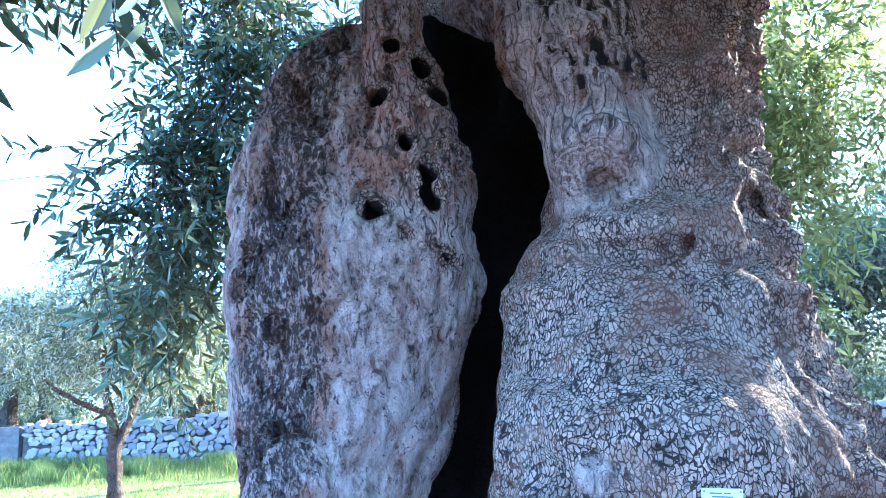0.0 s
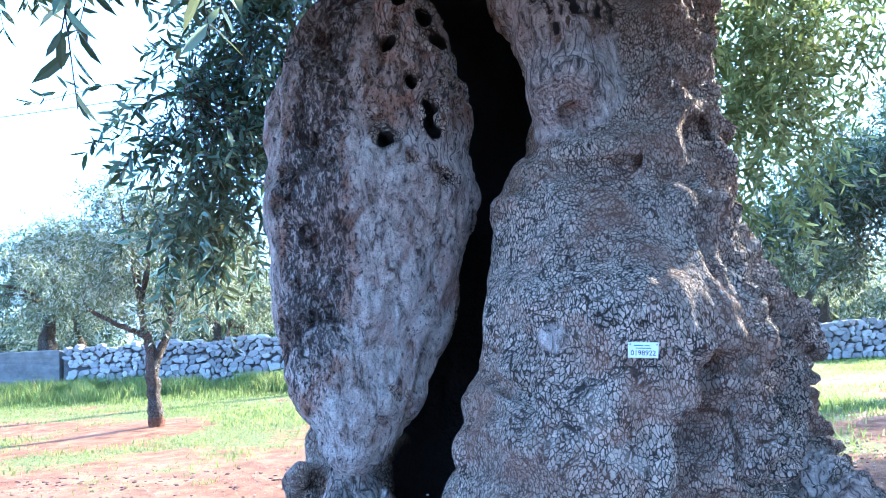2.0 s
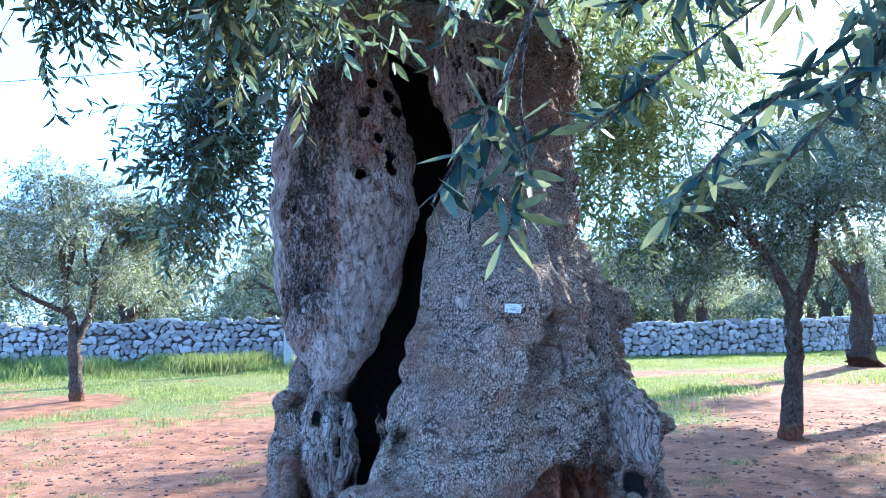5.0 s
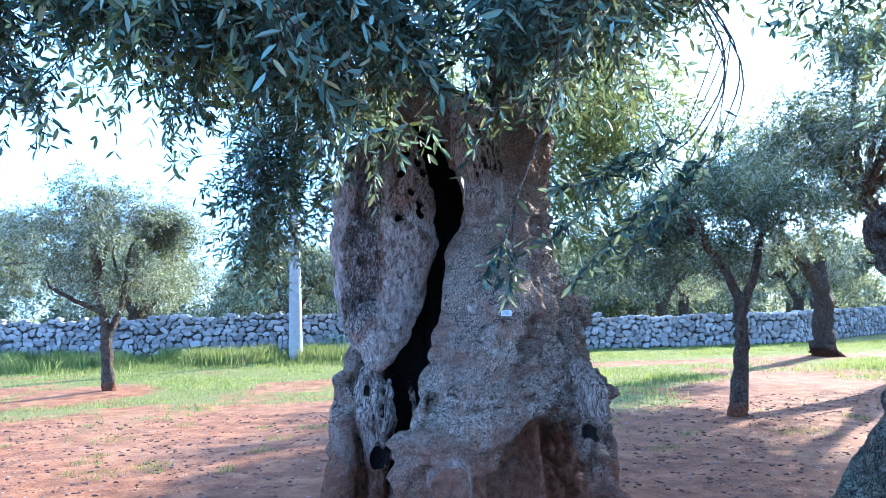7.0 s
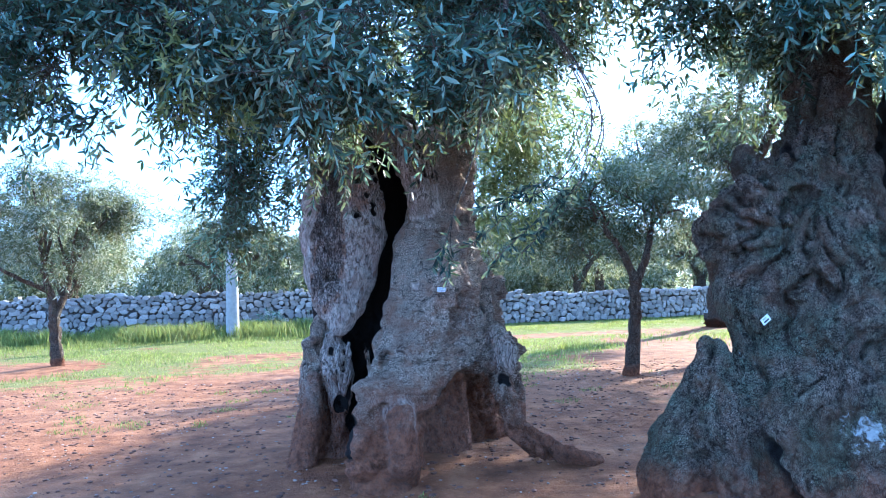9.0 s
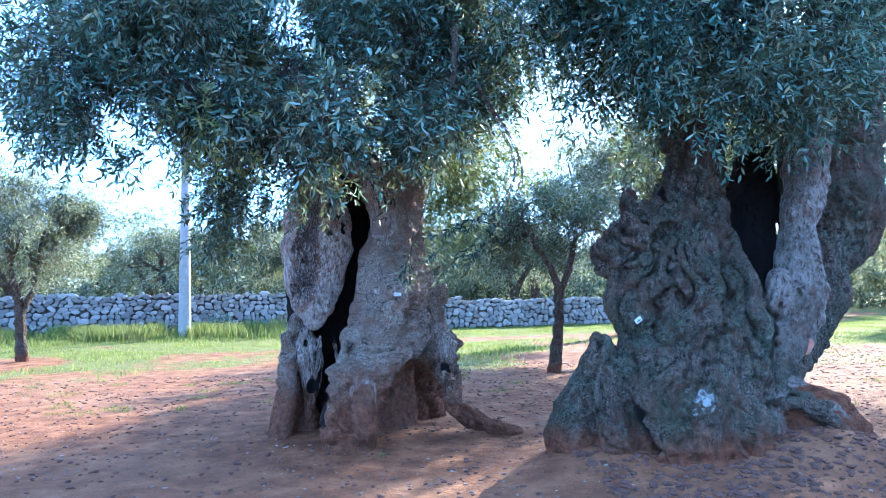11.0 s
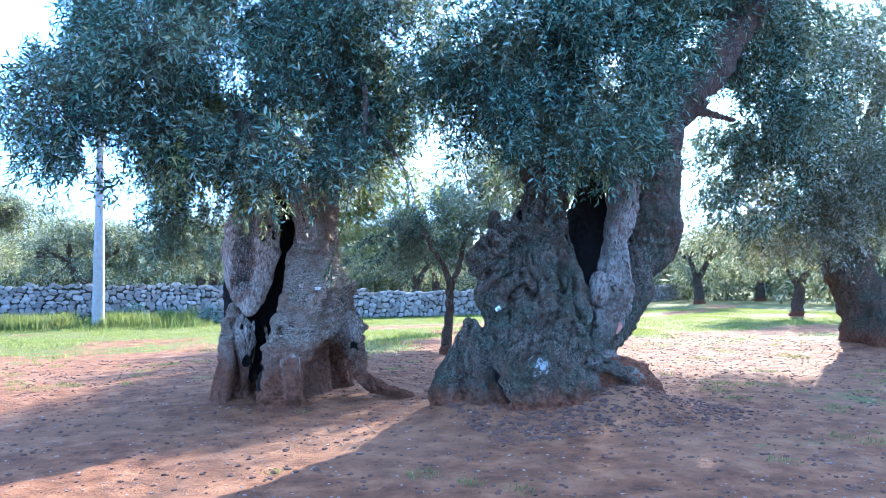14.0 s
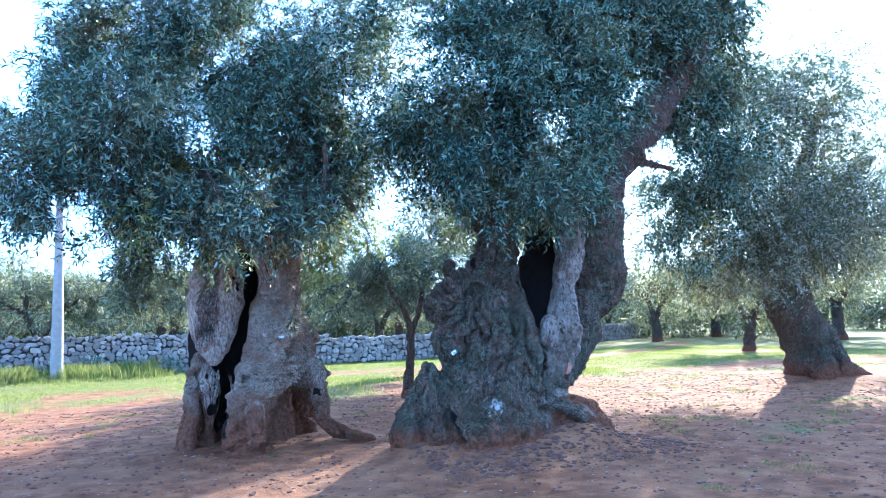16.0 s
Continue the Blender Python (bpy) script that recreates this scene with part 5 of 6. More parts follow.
CROWN_B += [
    ((3.77, 1.00, 3.53), (0.42, 0.42, 0.38)),
    ((3.10, 0.90, 3.48), (0.37, 0.37, 0.37)),
    ((3.05, 0.20, 4.19), (0.43, 0.43, 0.31)),
    ((2.43, -0.20, 2.85), (0.31, 0.31, 0.24)),
    ((2.57, -0.50, 2.89), (0.26, 0.26, 0.23)),
    ((2.67, 0.80, 3.44), (0.30, 0.30, 0.19)),
    ((2.50, -0.60, 3.91), (0.47, 0.47, 0.36)),
    ((3.30, -0.50, 4.22), (0.50, 0.50, 0.38)),
    ((2.85, 0.30, 3.80), (0.45, 0.45, 0.45)),
    ((2.90, 0.30, 3.13), (0.32, 0.32, 0.35)),
    ((2.56, 0.50, 3.44), (0.39, 0.39, 0.32)),
    ((1.67, -0.40, 3.87), (0.47, 0.47, 0.44)),
    ((2.02, -0.70, 3.54), (0.49, 0.49, 0.40)),
    ((2.78, -0.60, 3.94), (0.51, 0.51, 0.45)),
]
CROWN_B += [
    ((2.92, -0.70, 3.27), (0.42, 0.42, 0.36)),
    ((1.70, -0.70, 3.05), (0.42, 0.42, 0.34)),
    ((3.52, -0.60, 3.65), (0.47, 0.47, 0.44)),
    ((3.44, -0.50, 2.91), (0.35, 0.35, 0.38)),
    ((2.48, -0.30, 4.24), (0.61, 0.61, 0.37)),
    ((4.19, -0.30, 4.40), (0.53, 0.53, 0.40)),
    ((2.36, -1.00, 3.38), (0.39, 0.39, 0.28)),
    ((4.87, 0.40, 3.44), (0.44, 0.44, 0.44)),
    ((2.51, -0.40, 2.92), (0.37, 0.37, 0.27)),
    ((2.71, 0.60, 3.20), (0.29, 0.29, 0.25)),
    ((3.99, 0.90, 2.94), (0.37, 0.37, 0.41)),
    ((2.92, 1.00, 2.89), (0.27, 0.27, 0.22)),
    ((2.50, 1.40, 3.56), (0.28, 0.28, 0.24)),
]
crown_b, tp, tw, tl = foliage("crown", None, CROWN_B, 22, 430, LEAF, 0.075, gap=0.485, grain=2.1, label="dense grey-green leaves on thin drooping twigs")
grown(OLIVE_B, crown_b)
grown(OLIVE_B, twigs("brushwood", None, tp, tw, tl, BARK_DARK, 2))


# ---- third old olive, leaning ----
def leaning_trunk():
    f = Field((10.6, 1.6, -0.1), (14.6, 4.4, 4.0), 0.04)
    f.limb([(12.94, 3.00, 0.05, 0.75), (12.64, 3.00, 0.83, 0.52), (12.04, 3.00, 1.70, 0.45), (11.84, 3.00, 2.67, 0.40), (12.3, 3.00, 3.4, 0.29)], 0.1, 0.15)
    f.limb([(12.73, 2.90, 0.34, 0.40), (13.89, 2.60, 0.00, 0.150)], 0.1, 0.12)
    f.limb([(12.5, 2.6, 0.5, 0.3), (12.2, 2.4, 0.0, 0.2)], 0.1, 0.1)
    f.limb([(11.82, 3.00, 2.55, 0.34), (11.3, 3.00, 3.15, 0.27)], 0.1, 0.12)
    f.cut([(12.55, 2.3, 1.0, 0.12), (12.7, 2.5, 0.4, 0.15)], 0.1)
    return trunk_mesh("trunk", f, 0.07, 0.06, 0.015, 0.06, 0.0, 0.0, 15, 0.6)


OLIVE_C = thing("old_olive_tree", "leaning old olive with a thick furrowed trunk", "tree", (12.7, 3.0, 0))
grown(OLIVE_C, put_mesh("trunk", leaning_trunk(), BARK_GNARLED))
for chain in ([(12.2, 3.0, 3.3, 0.28), (12.53, 3.00, 3.69, 0.25), (14.05, 3.00, 4.42, 0.18), (15.5, 3, 5.2, 0.08)],
              [(11.4, 3.0, 3.05, 0.27), (10.99, 3.00, 3.50, 0.2), (10.23, 3.00, 4.41, 0.12)],
              [(12.4, 3.0, 3.4, 0.22), (13.19, 3.20, 4.92, 0.16), (13.92, 3.20, 6.33, 0.08)]):
    grown(OLIVE_C, put_mesh("bough", bough_mesh("bough", [chain], 13), BARK_DARK))
CROWN_C = []
CROWN_C += [
    ((11.36, 3.00, 5.86), (1.84, 1.84, 1.35)),
    ((13.29, 3.00, 6.74), (1.95, 1.95, 1.30)),
    ((10.36, 3.00, 3.95), (1.53, 1.53, 1.06)),
    ((10.17, 4.00, 2.60), (1.23, 1.23, 0.74)),
    ((13.98, 3.50, 4.77), (1.61, 1.61, 1.21)),
    ((10.88, 2.40, 2.72), (0.92, 0.92, 0.80)),
    ((15.65, 3.00, 5.49), (1.37, 1.37, 1.64)),
    ((18.57, 5.00, 3.44), (1.27, 1.27, 0.95)),
    ((11.39, 2.50, 3.21), (1.06, 1.06, 0.94)),
    ((13.58, 2.90, 3.08), (1.15, 1.15, 1.02)),
]
CROWN_C += [
    ((9.97, 2.20, 2.46), (0.99, 0.99, 0.77)),
    ((9.25, 3.50, 3.49), (1.05, 1.05, 0.94)),
    ((14.52, 2.80, 3.89), (1.18, 1.18, 1.18)),
    ((11.07, 2.40, 2.96), (1.04, 1.04, 0.69)),
    ((12.23, 2.50, 2.76), (1.08, 1.08, 0.72)),
    ((10.32, 2.30, 3.38), (1.13, 1.13, 0.90)),
    ((13.39, 2.60, 3.55), (1.25, 1.25, 1.00)),
    ((11.95, 2.60, 4.10), (1.45, 1.45, 0.97)),
    ((9.89, 2.80, 2.73), (1.03, 1.03, 0.80)),
]
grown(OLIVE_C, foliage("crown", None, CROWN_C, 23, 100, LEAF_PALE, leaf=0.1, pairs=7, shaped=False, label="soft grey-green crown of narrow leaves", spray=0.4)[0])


# ---- young and far olives ----
def young_olive(name, label, place, stem, crown, seed, leaf=0.07, per=70, count=30, size=0.27, material=None, group="", stems=()):
    """A slim olive: crooked trunk by its chain, forked boughs, open crown of many leafy clumps in an uneven ellipsoid."""
    rng = np.random.default_rng(seed)
    tree = thing(name, label, "tree", place, group)
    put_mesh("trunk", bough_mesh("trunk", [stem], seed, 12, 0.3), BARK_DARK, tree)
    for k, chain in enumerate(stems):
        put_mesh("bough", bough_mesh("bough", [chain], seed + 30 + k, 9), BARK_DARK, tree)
    forks = [chain[-1] for chain in stems] or [stem[-1]]
    (cx, cy, cz), (rx, ry, rz) = crown
    clumps = []
    for k in range(count):
        d = rng.normal(size=3)
        d /= np.linalg.norm(d)
        f = rng.uniform(0.12, 0.9) ** 0.5
        at = (cx + rx * f * d[0], cy + ry * f * d[1], cz + rz * f * d[2])
        if d[2] < -0.55 and rng.random() < 0.5:
            continue
        w = size * rng.uniform(0.7, 1.35)
        clumps.append((at, (rx * w, ry * w, rz * w * 0.8)))
        if k % 3 == 0:
            root = min(forks, key=lambda q: (q[0] - at[0]) ** 2 + (q[1] - at[1]) ** 2)
            mid = tuple(0.55 * root[i] + 0.45 * at[i] + rng.normal(0, 0.06) * rx for i in range(2)) + (0.5 * (root[2] + at[2]) + 0.08 * rz, root[3] * 0.42)
            put_mesh("bough", bough_mesh("bough", [[root[:3] + (root[3] * 0.6,), mid, at + (root[3] * 0.12,)]], seed + k, 7), BARK_DARK, tree)
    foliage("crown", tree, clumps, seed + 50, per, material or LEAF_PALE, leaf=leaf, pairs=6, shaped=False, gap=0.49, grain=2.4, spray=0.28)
    return tree


YOUNG = young_olive("young_olive_tree", "slim young olive with an open silvery crown near the wall", (-4.98, 12.0, 0), [(0, 0, -0.1, 0.16), (0.0, 0, 0.12, 0.125), (-0.05, 0, 0.6, 0.105), (-0.06, 0, 1.05, 0.10)],
                    ((-0.1, 0, 2.85), (1.75, 1.6, 1.2)), 31, per=620, leaf=0.085, count=60, size=0.25,
                    stems=([(-0.06, 0, 1.0, 0.085), (-0.15, 0, 1.5, 0.07), (-0.26, 0.0, 2.0, 0.055)], [(-0.05, 0, 1.0, 0.08), (0.12, 0.1, 1.5, 0.06), (0.2, 0.15, 1.95, 0.05)], [(-0.15, 0, 1.5, 0.05), (-0.6, -0.2, 1.75, 0.04), (-1.0, -0.3, 2.0, 0.03)]))
SLIM = young_olive("young_olive_tree", "slim dark-stemmed olive standing in the bare earth", (4.25, 5.9, 0), [(0, 0, -0.1, 0.15), (0, 0, 0.1, 0.115), (0.09, 0, 0.75, 0.088), (0.09, 0, 1.1, 0.082), (0.14, 0, 1.4, 0.08)],
                   ((0.04, 0.7, 2.42), (1.42, 1.7, 1.08)), 44, per=900, leaf=0.075, count=60, size=0.24, material=LEAF_FAR,
                   stems=([(0.13, 0, 1.35, 0.07), (0.0, 0.1, 1.8, 0.05), (-0.3, 0.1, 2.2, 0.04)], [(0.14, 0, 1.35, 0.07), (0.3, -0.05, 1.8, 0.05), (0.45, 0, 2.3, 0.035)]))
FAR = young_olive("olive_tree", "round-crowned grove olive beyond the dry stone wall", (-8.5, 26.0, 0), [(0, 0, -0.1, 0.34), (0.05, 0, 0.5, 0.26), (0.1, 0, 1.5, 0.22)],
                  ((0, 0, 3.2), (3.0, 2.8, 1.9)), 57, per=95, leaf=0.14, count=46, size=0.26, group="grove olives", stems=([(0.1, 0, 1.4, 0.18), (-0.4, 0, 2.4, 0.13)], [(0.1, 0, 1.4, 0.18), (0.7, 0.2, 2.3, 0.12)]))
FAR_2 = young_olive("olive_tree", "round-crowned grove olive beyond the dry stone wall", (-2.5, 25.0, 0), [(0, 0, -0.1, 0.3), (-0.06, 0, 0.5, 0.23), (-0.1, 0, 1.3, 0.2)],
                    ((0, 0, 2.9), (2.6, 2.6, 1.8)), 68, per=100, leaf=0.14, count=46, size=0.27, group="grove olives", stems=([(-0.1, 0, 1.2, 0.16), (-0.6, 0, 2.2, 0.11)], [(-0.1, 0, 1.2, 0.16), (0.5, -0.2, 2.2, 0.11)]))
young_olive("olive_tree", "broad old olive with a pale silvery crown in the meadow", (11.3, 14.6, 0), [(0, 0, -0.1, 0.42), (-0.02, 0, 0.5, 0.27), (0.0, 0, 1.7, 0.22)],
            ((-1.8, -1.2, 4.0), (2.0, 2.6, 1.8)), 92, per=190, leaf=0.12, count=50, size=0.24, stems=([(0, 0, 1.6, 0.19), (-0.8, -0.1, 2.7, 0.15), (-2.0, -0.3, 3.6, 0.1)], [(0, 0, 1.6, 0.19), (0.1, 0.2, 2.8, 0.13), (-0.3, 0.3, 3.8, 0.08)]))
# added tree, mostly hidden behind the gnarled olive, to cast shade on the ground
young_olive("olive_tree", "spreading olive added to shade the meadow, mostly hidden", (10.4, 9.8, 0), [(0, 0, -0.1, 0.5), (0.05, 0, 0.6, 0.38), (0.0, 0, 1.6, 0.33)],
            ((-0.3, 0, 4.9), (2.9, 2.9, 2.0)), 96, per=140, leaf=0.12, count=50, size=0.25, stems=([(0, 0, 1.5, 0.24), (-0.7, 0.1, 2.6, 0.18), (-1.2, 0.2, 3.3, 0.12)], [(0, 0, 1.5, 0.24), (0.8, 0.2, 2.7, 0.16), (1.2, 0.3, 3.4, 0.1)]))
rng = np.random.default_rng(5)
SPOTS = [(-14, 25), (2.5, 26.5), (7.5, 25), (12.5, 27), (17.5, 25.5), (23, 27), (-20, 27), (-17, 33), (-10, 34), (-4, 33), (3, 35), (10, 34), (17, 35), (24, 34), (31, 33),
         (29, 25), (36, 27), (22.6, 13.1), (34, 17), (40, 22), (29, 9), (37, 10), (46, 14), (-26, 31), (45, 30), (38, 40), (28, 43), (18, 44), (8, 43), (-2, 44), (-14, 44), (52, 22), (27, 1), (36, 2)]
for k, (x, y) in enumerate(SPOTS):
    s = rng.uniform(0.85, 1.25)
    source = (FAR, FAR_2)[k % 2]
    copy_thing(source, Matrix.Translation((x, y, 0)) @ Matrix.Rotation(rng.uniform(0, 6.28), 4, "Z") @ Matrix.Scale(s, 4))


# ---- dry stone wall, pole ----
def stone_mesh(seed):
    """A rough hewn stone one unit wide, high and deep, its face to -y."""
    rng = np.random.default_rng(seed)
    n = 6
    a = np.sort((np.arange(n) + rng.uniform(-0.28, 0.28, n)) * 2 * np.pi / n)
    c, s = np.cos(a), np.sin(a)
    m = np.maximum(np.abs(c), np.abs(s)) ** 0.9
    ring = np.stack([0.5 * c / m, 0.5 * s / m], 1) * rng.uniform(0.88, 1.06, (n, 1))
    bm = bmesh.new()
    back = [bm.verts.new((p[0], 0.5, p[1])) for p in ring]
    mid = [bm.verts.new((p[0], -0.36 + rng.uniform(-0.06, 0.06), p[1])) for p in ring]
    face = [bm.verts.new((p[0] * 0.9, -0.46 + rng.uniform(-0.04, 0.04), p[1] * 0.9)) for p in ring]
    for k in range(n):
        q = (k + 1) % n
        bm.faces.new((back[k], back[q], mid[q], mid[k]))
        bm.faces.new((mid[k], mid[q], face[q], face[k]))
    centre = bm.verts.new((rng.uniform(-0.1, 0.1), -0.49, rng.uniform(-0.1, 0.1)))
    for k in range(n):
        bm.faces.new((face[k], face[(k + 1) % n], centre))
    me = bpy.data.meshes.new("stone")
    bm.normal_update()
    bm.to_mesh(me)
    bm.free()
    me.materials.append(STONE)
    return me


STONES = [stone_mesh(100 + k) for k in range(12)]


def wall_top(x):
    return 1.38 if x < 2.5 else 1.38 - 0.36 * min(1.0, (x - 2.5) / 6.0)


def wall_line(x):
    return 20.3 + 0.08 * math.sin(x * 0.3) + (0.0 if x < 14 else 0.6 * (x - 14))


def dry_stone_wall():
    rng = np.random.default_rng(9)
    bm = bmesh.new()
    xs = [x * 1.0 for x in range(-11, 41)]
    rows = []
    for x in xs:
        y, h = wall_line(x), wall_top(x)
        rows.append([bm.verts.new(p) for p in ((x, y + 0.06, -0.1), (x, y + 0.06, h - 0.1), (x, y + 0.6, h - 0.1), (x, y + 0.6, -0.1))])
    for a, b in zip(rows, rows[1:]):
        for k in range(4):
            bm.faces.new((a[k], b[k], b[(k + 1) % 4], a[(k + 1) % 4]))
    bm.faces.new(rows[0])
    bm.faces.new(rows[-1][::-1])
    bmesh.ops.recalc_face_normals(bm, faces=bm.faces)
    core = part("wall_core", bm, CORE)
    core.name = "wall_stone"
    tagged(core, "dry stone wall of pale grey limestone blocks", "wall", kind="structure")
    places = []
    z = 0.0
    while z < 1.4:
        h = rng.uniform(0.12, 0.17) if z < 1.0 else rng.uniform(0.09, 0.13)
        x = -11.0 + rng.uniform(0, 0.2)
        while x < 40:
            w = rng.uniform(0.11, 0.34)
            zz = z + rng.uniform(-0.05, 0.05)
            if zz + h * 0.6 < wall_top(x):
                places.append((x + w / 2, zz + h / 2, w * 1.06, h * rng.uniform(1.0, 1.4), 0.3 * rng.uniform(0.85, 1.15), rng.normal(0, 0.2), int(rng.integers(12))))
            x += w
        z += h
    picked = [p for p in places if -7.6 < p[0] < -1.2][:300]
    chosen = set(id(p) for p in picked)
    verts, faces = [], []
    for p in places:
        x, zc, w, h, d, tilt, kind = p
        m = Matrix.Translation((x, wall_line(x) + 0.08, zc)) @ Matrix.Rotation(0.54 if x > 14 else 0.0, 4, "Z") @ Matrix.Rotation(tilt, 4, "Y") @ Matrix.Diagonal((w, d, h, 1))
        if id(p) in chosen:
            ob = new("stone", STONES[kind])
            ob.parent = core
            ob.matrix_basis = m
        else:
            base = len(verts)
            verts.extend([m @ v.co for v in STONES[kind].vertices])
            faces.extend([[base + i for i in f.vertices] for f in STONES[kind].polygons])
    me = bpy.data.meshes.new("stones")
    me.from_pydata(verts, [], faces)
    put_mesh("stones", me, STONE, core, "", "stuff")
    return core


def plastered_wall():
    bm = bmesh.new()
    bmesh.ops.create_cube(bm, size=1, matrix=Matrix.Translation((-17.1, 20.5, 0.6)) @ Matrix.Diagonal((12, 0.35, 1.35, 1)))
    bmesh.ops.subdivide_edges(bm, edges=bm.edges, cuts=12, use_grid_fill=True)
    rng = random.Random(4)
    for v in bm.verts:
        v.co += Vector((0, rng.uniform(-0.02, 0.02), rng.uniform(-0.02, 0.02)))
    bmesh.ops.bevel(bm, geom=[e for e in bm.edges if e.is_boundary], offset=0.02)
    ob = part("wall_plastered", bm, PLASTER)
    return tagged(ob, "old grey plastered garden wall", "wall", kind="structure")


def utility_pole(x, y):
    pole = thing("utility_pole", "round pale concrete utility pole beside the stone wall", "pole", (x, y, 0))
    bm = bmesh.new()
    rings = []
    for k in range(15):
        z = -0.1 + k * 0.62
        r = 0.195 - 0.009 * k
        rings.append([bm.verts.new((r * math.cos(a), r * math.sin(a), z)) for a in (i * math.pi / 12 for i in range(24))])
    for a, b in zip(rings, rings[1:]):
        for k in range(24):
            bm.faces.new((a[k], a[(k + 1) % 24], b[(k + 1) % 24], b[k]))
    bm.faces.new(rings[-1])
    part("shaft", bm, CONCRETE, pole, smooth=True)
    return pole


dry_stone_wall()
plastered_wall()
utility_pole(-2.0, 18.45)


# ---- small things ----
from mathutils.bvhtree import BVHTree


def tree_of(ob):
    return BVHTree.FromPolygons([v.co for v in ob.data.vertices], [p.vertices for p in ob.data.polygons])


def bars(parent, specs, depth, material):
    for x, z, w, h in specs:
        bm = bmesh.new()
        bmesh.ops.create_cube(bm, size=1, matrix=Matrix.Translation((x, depth, z)) @ Matrix.Diagonal((w, 0.0006, h, 1)))
        part("printed_line", bm, material, parent)


def tree_tag(surface, x, z, start_y, turn, wide, text, label):
    """A small white number plate nailed to the bark, at the place where the bark stands."""
    hit, normal, _, _ = surface.ray_cast(Vector((x, start_y, z)), Vector((0, 1, 0)))
    around = [surface.ray_cast(Vector((x + dx, start_y, z + dz)), Vector((0, 1, 0))) for dx in (-0.03, 0, 0.03) for dz in (-0.016, 0.016)]
    around = [a for a in around if a[0] is not None and (a[0] - hit).length < 0.12]
    normal = sum((a[1] for a in around), Vector())
    facing = Vector((normal.x * 0.8, normal.y, normal.z * 0.8)).normalized()
    hit = hit + facing * max(0.0, max((a[0] - hit).dot(facing) for a in around))
    tag = thing("tree_tag", label, "tag")
    tag.matrix_basis = Matrix.Translation(hit + facing * 0.006) @ facing.to_track_quat("-Y", "Z").to_matrix().to_4x4() @ Matrix.Rotation(radians(turn), 4, "Y")
    w, h = wide, wide * 0.52
    bm = bmesh.new()
    bmesh.ops.create_cube(bm, size=1, matrix=Matrix.Diagonal((w, 0.0022, h, 1)))
    bmesh.ops.bevel(bm, geom=list(bm.edges), offset=0.0006, segments=1)
    part("plate", bm, PLATE, tag)
    for s in (-1, 1):
        bm = bmesh.new()
        bmesh.ops.create_uvsphere(bm, u_segments=10, v_segments=6, radius=0.0019, matrix=Matrix.Translation((s * w * 0.44, -0.0016, h * 0.36)) @ Matrix.Diagonal((1, 0.6, 1, 1)))
        part("nail", bm, NAIL, tag)
    bars(tag, [(-w * 0.16, h * 0.28, w * 0.3, h * 0.06), (w * 0.12, h * 0.28, w * 0.16, h * 0.06), (0, h * 0.12, w * 0.5, h * 0.05)], -0.0014, BLUE_INK)
    if text:
        curve = bpy.data.curves.new("number", "FONT")
        curve.body, curve.size, curve.extrude = text, h * 0.46, 0.0003
        curve.align_x, curve.align_y = "CENTER", "CENTER"
        made = new("number", curve)
        me = bpy.data.meshes.new_from_object(made)
        bpy.data.objects.remove(made)
        ob = put_mesh("number", me, INK, tag, "black printed digits")
        ob.matrix_basis = Matrix.Translation((0, -0.0015, -h * 0.2)) @ Matrix.Rotation(radians(90), 4, "X")
    else:
        bars(tag, [(0, -h * 0.2, w * 0.66, h * 0.26)], -0.0014, INK)
    return tag


tree_tag(tree_of(trunk_a), 0.42, 1.40, 0.5, 4, 0.062, "0198922", "white printed number tag nailed to the hollow olive")
tree_tag(tree_of(trunk_b), 2.07, 1.17, -1.5, -28, 0.075, "", "white printed tag hanging askew on the gnarled olive")


def shard(surface, x, y):
    """A broken piece of terracotta lying on the roots."""
    hit = surface.ray_cast(Vector((x, y, 1.2)), Vector((0, 0, -1)))[0]
    bm = bmesh.new()
    bmesh.ops.create_cube(bm, size=1, matrix=Matrix.Diagonal((0.10, 0.05, 0.12, 1)))
    bmesh.ops.subdivide_edges(bm, edges=list(bm.edges), cuts=2, use_grid_fill=True)
    rng = random.Random(3)
    for v in bm.verts:
        v.co *= rng.uniform(0.82, 1.12)
    bmesh.ops.bevel(bm, geom=list(bm.edges), offset=0.004, segments=1)
    ob = tagged(part("terracotta_shard", bm, TERRACOTTA), "broken pinkish terracotta piece lying among the roots", "shard")
    ob.matrix_basis = Matrix.Translation(hit + Vector((0, 0, 0.04))) @ Matrix.Rotation(0.5, 4, "Y") @ Matrix.Rotation(0.3, 4, "X")


shard(tree_of(trunk_b), 3.46, -0.50)


# ---- hanging spray close to the path ----
LEAF_BIG = leaf_material("olive_leaf_close", (0.10, 0.14, 0.10), (0.26, 0.29, 0.20), (0.42, 0.33, 0.15), 0.55, 0.2, 0.4)


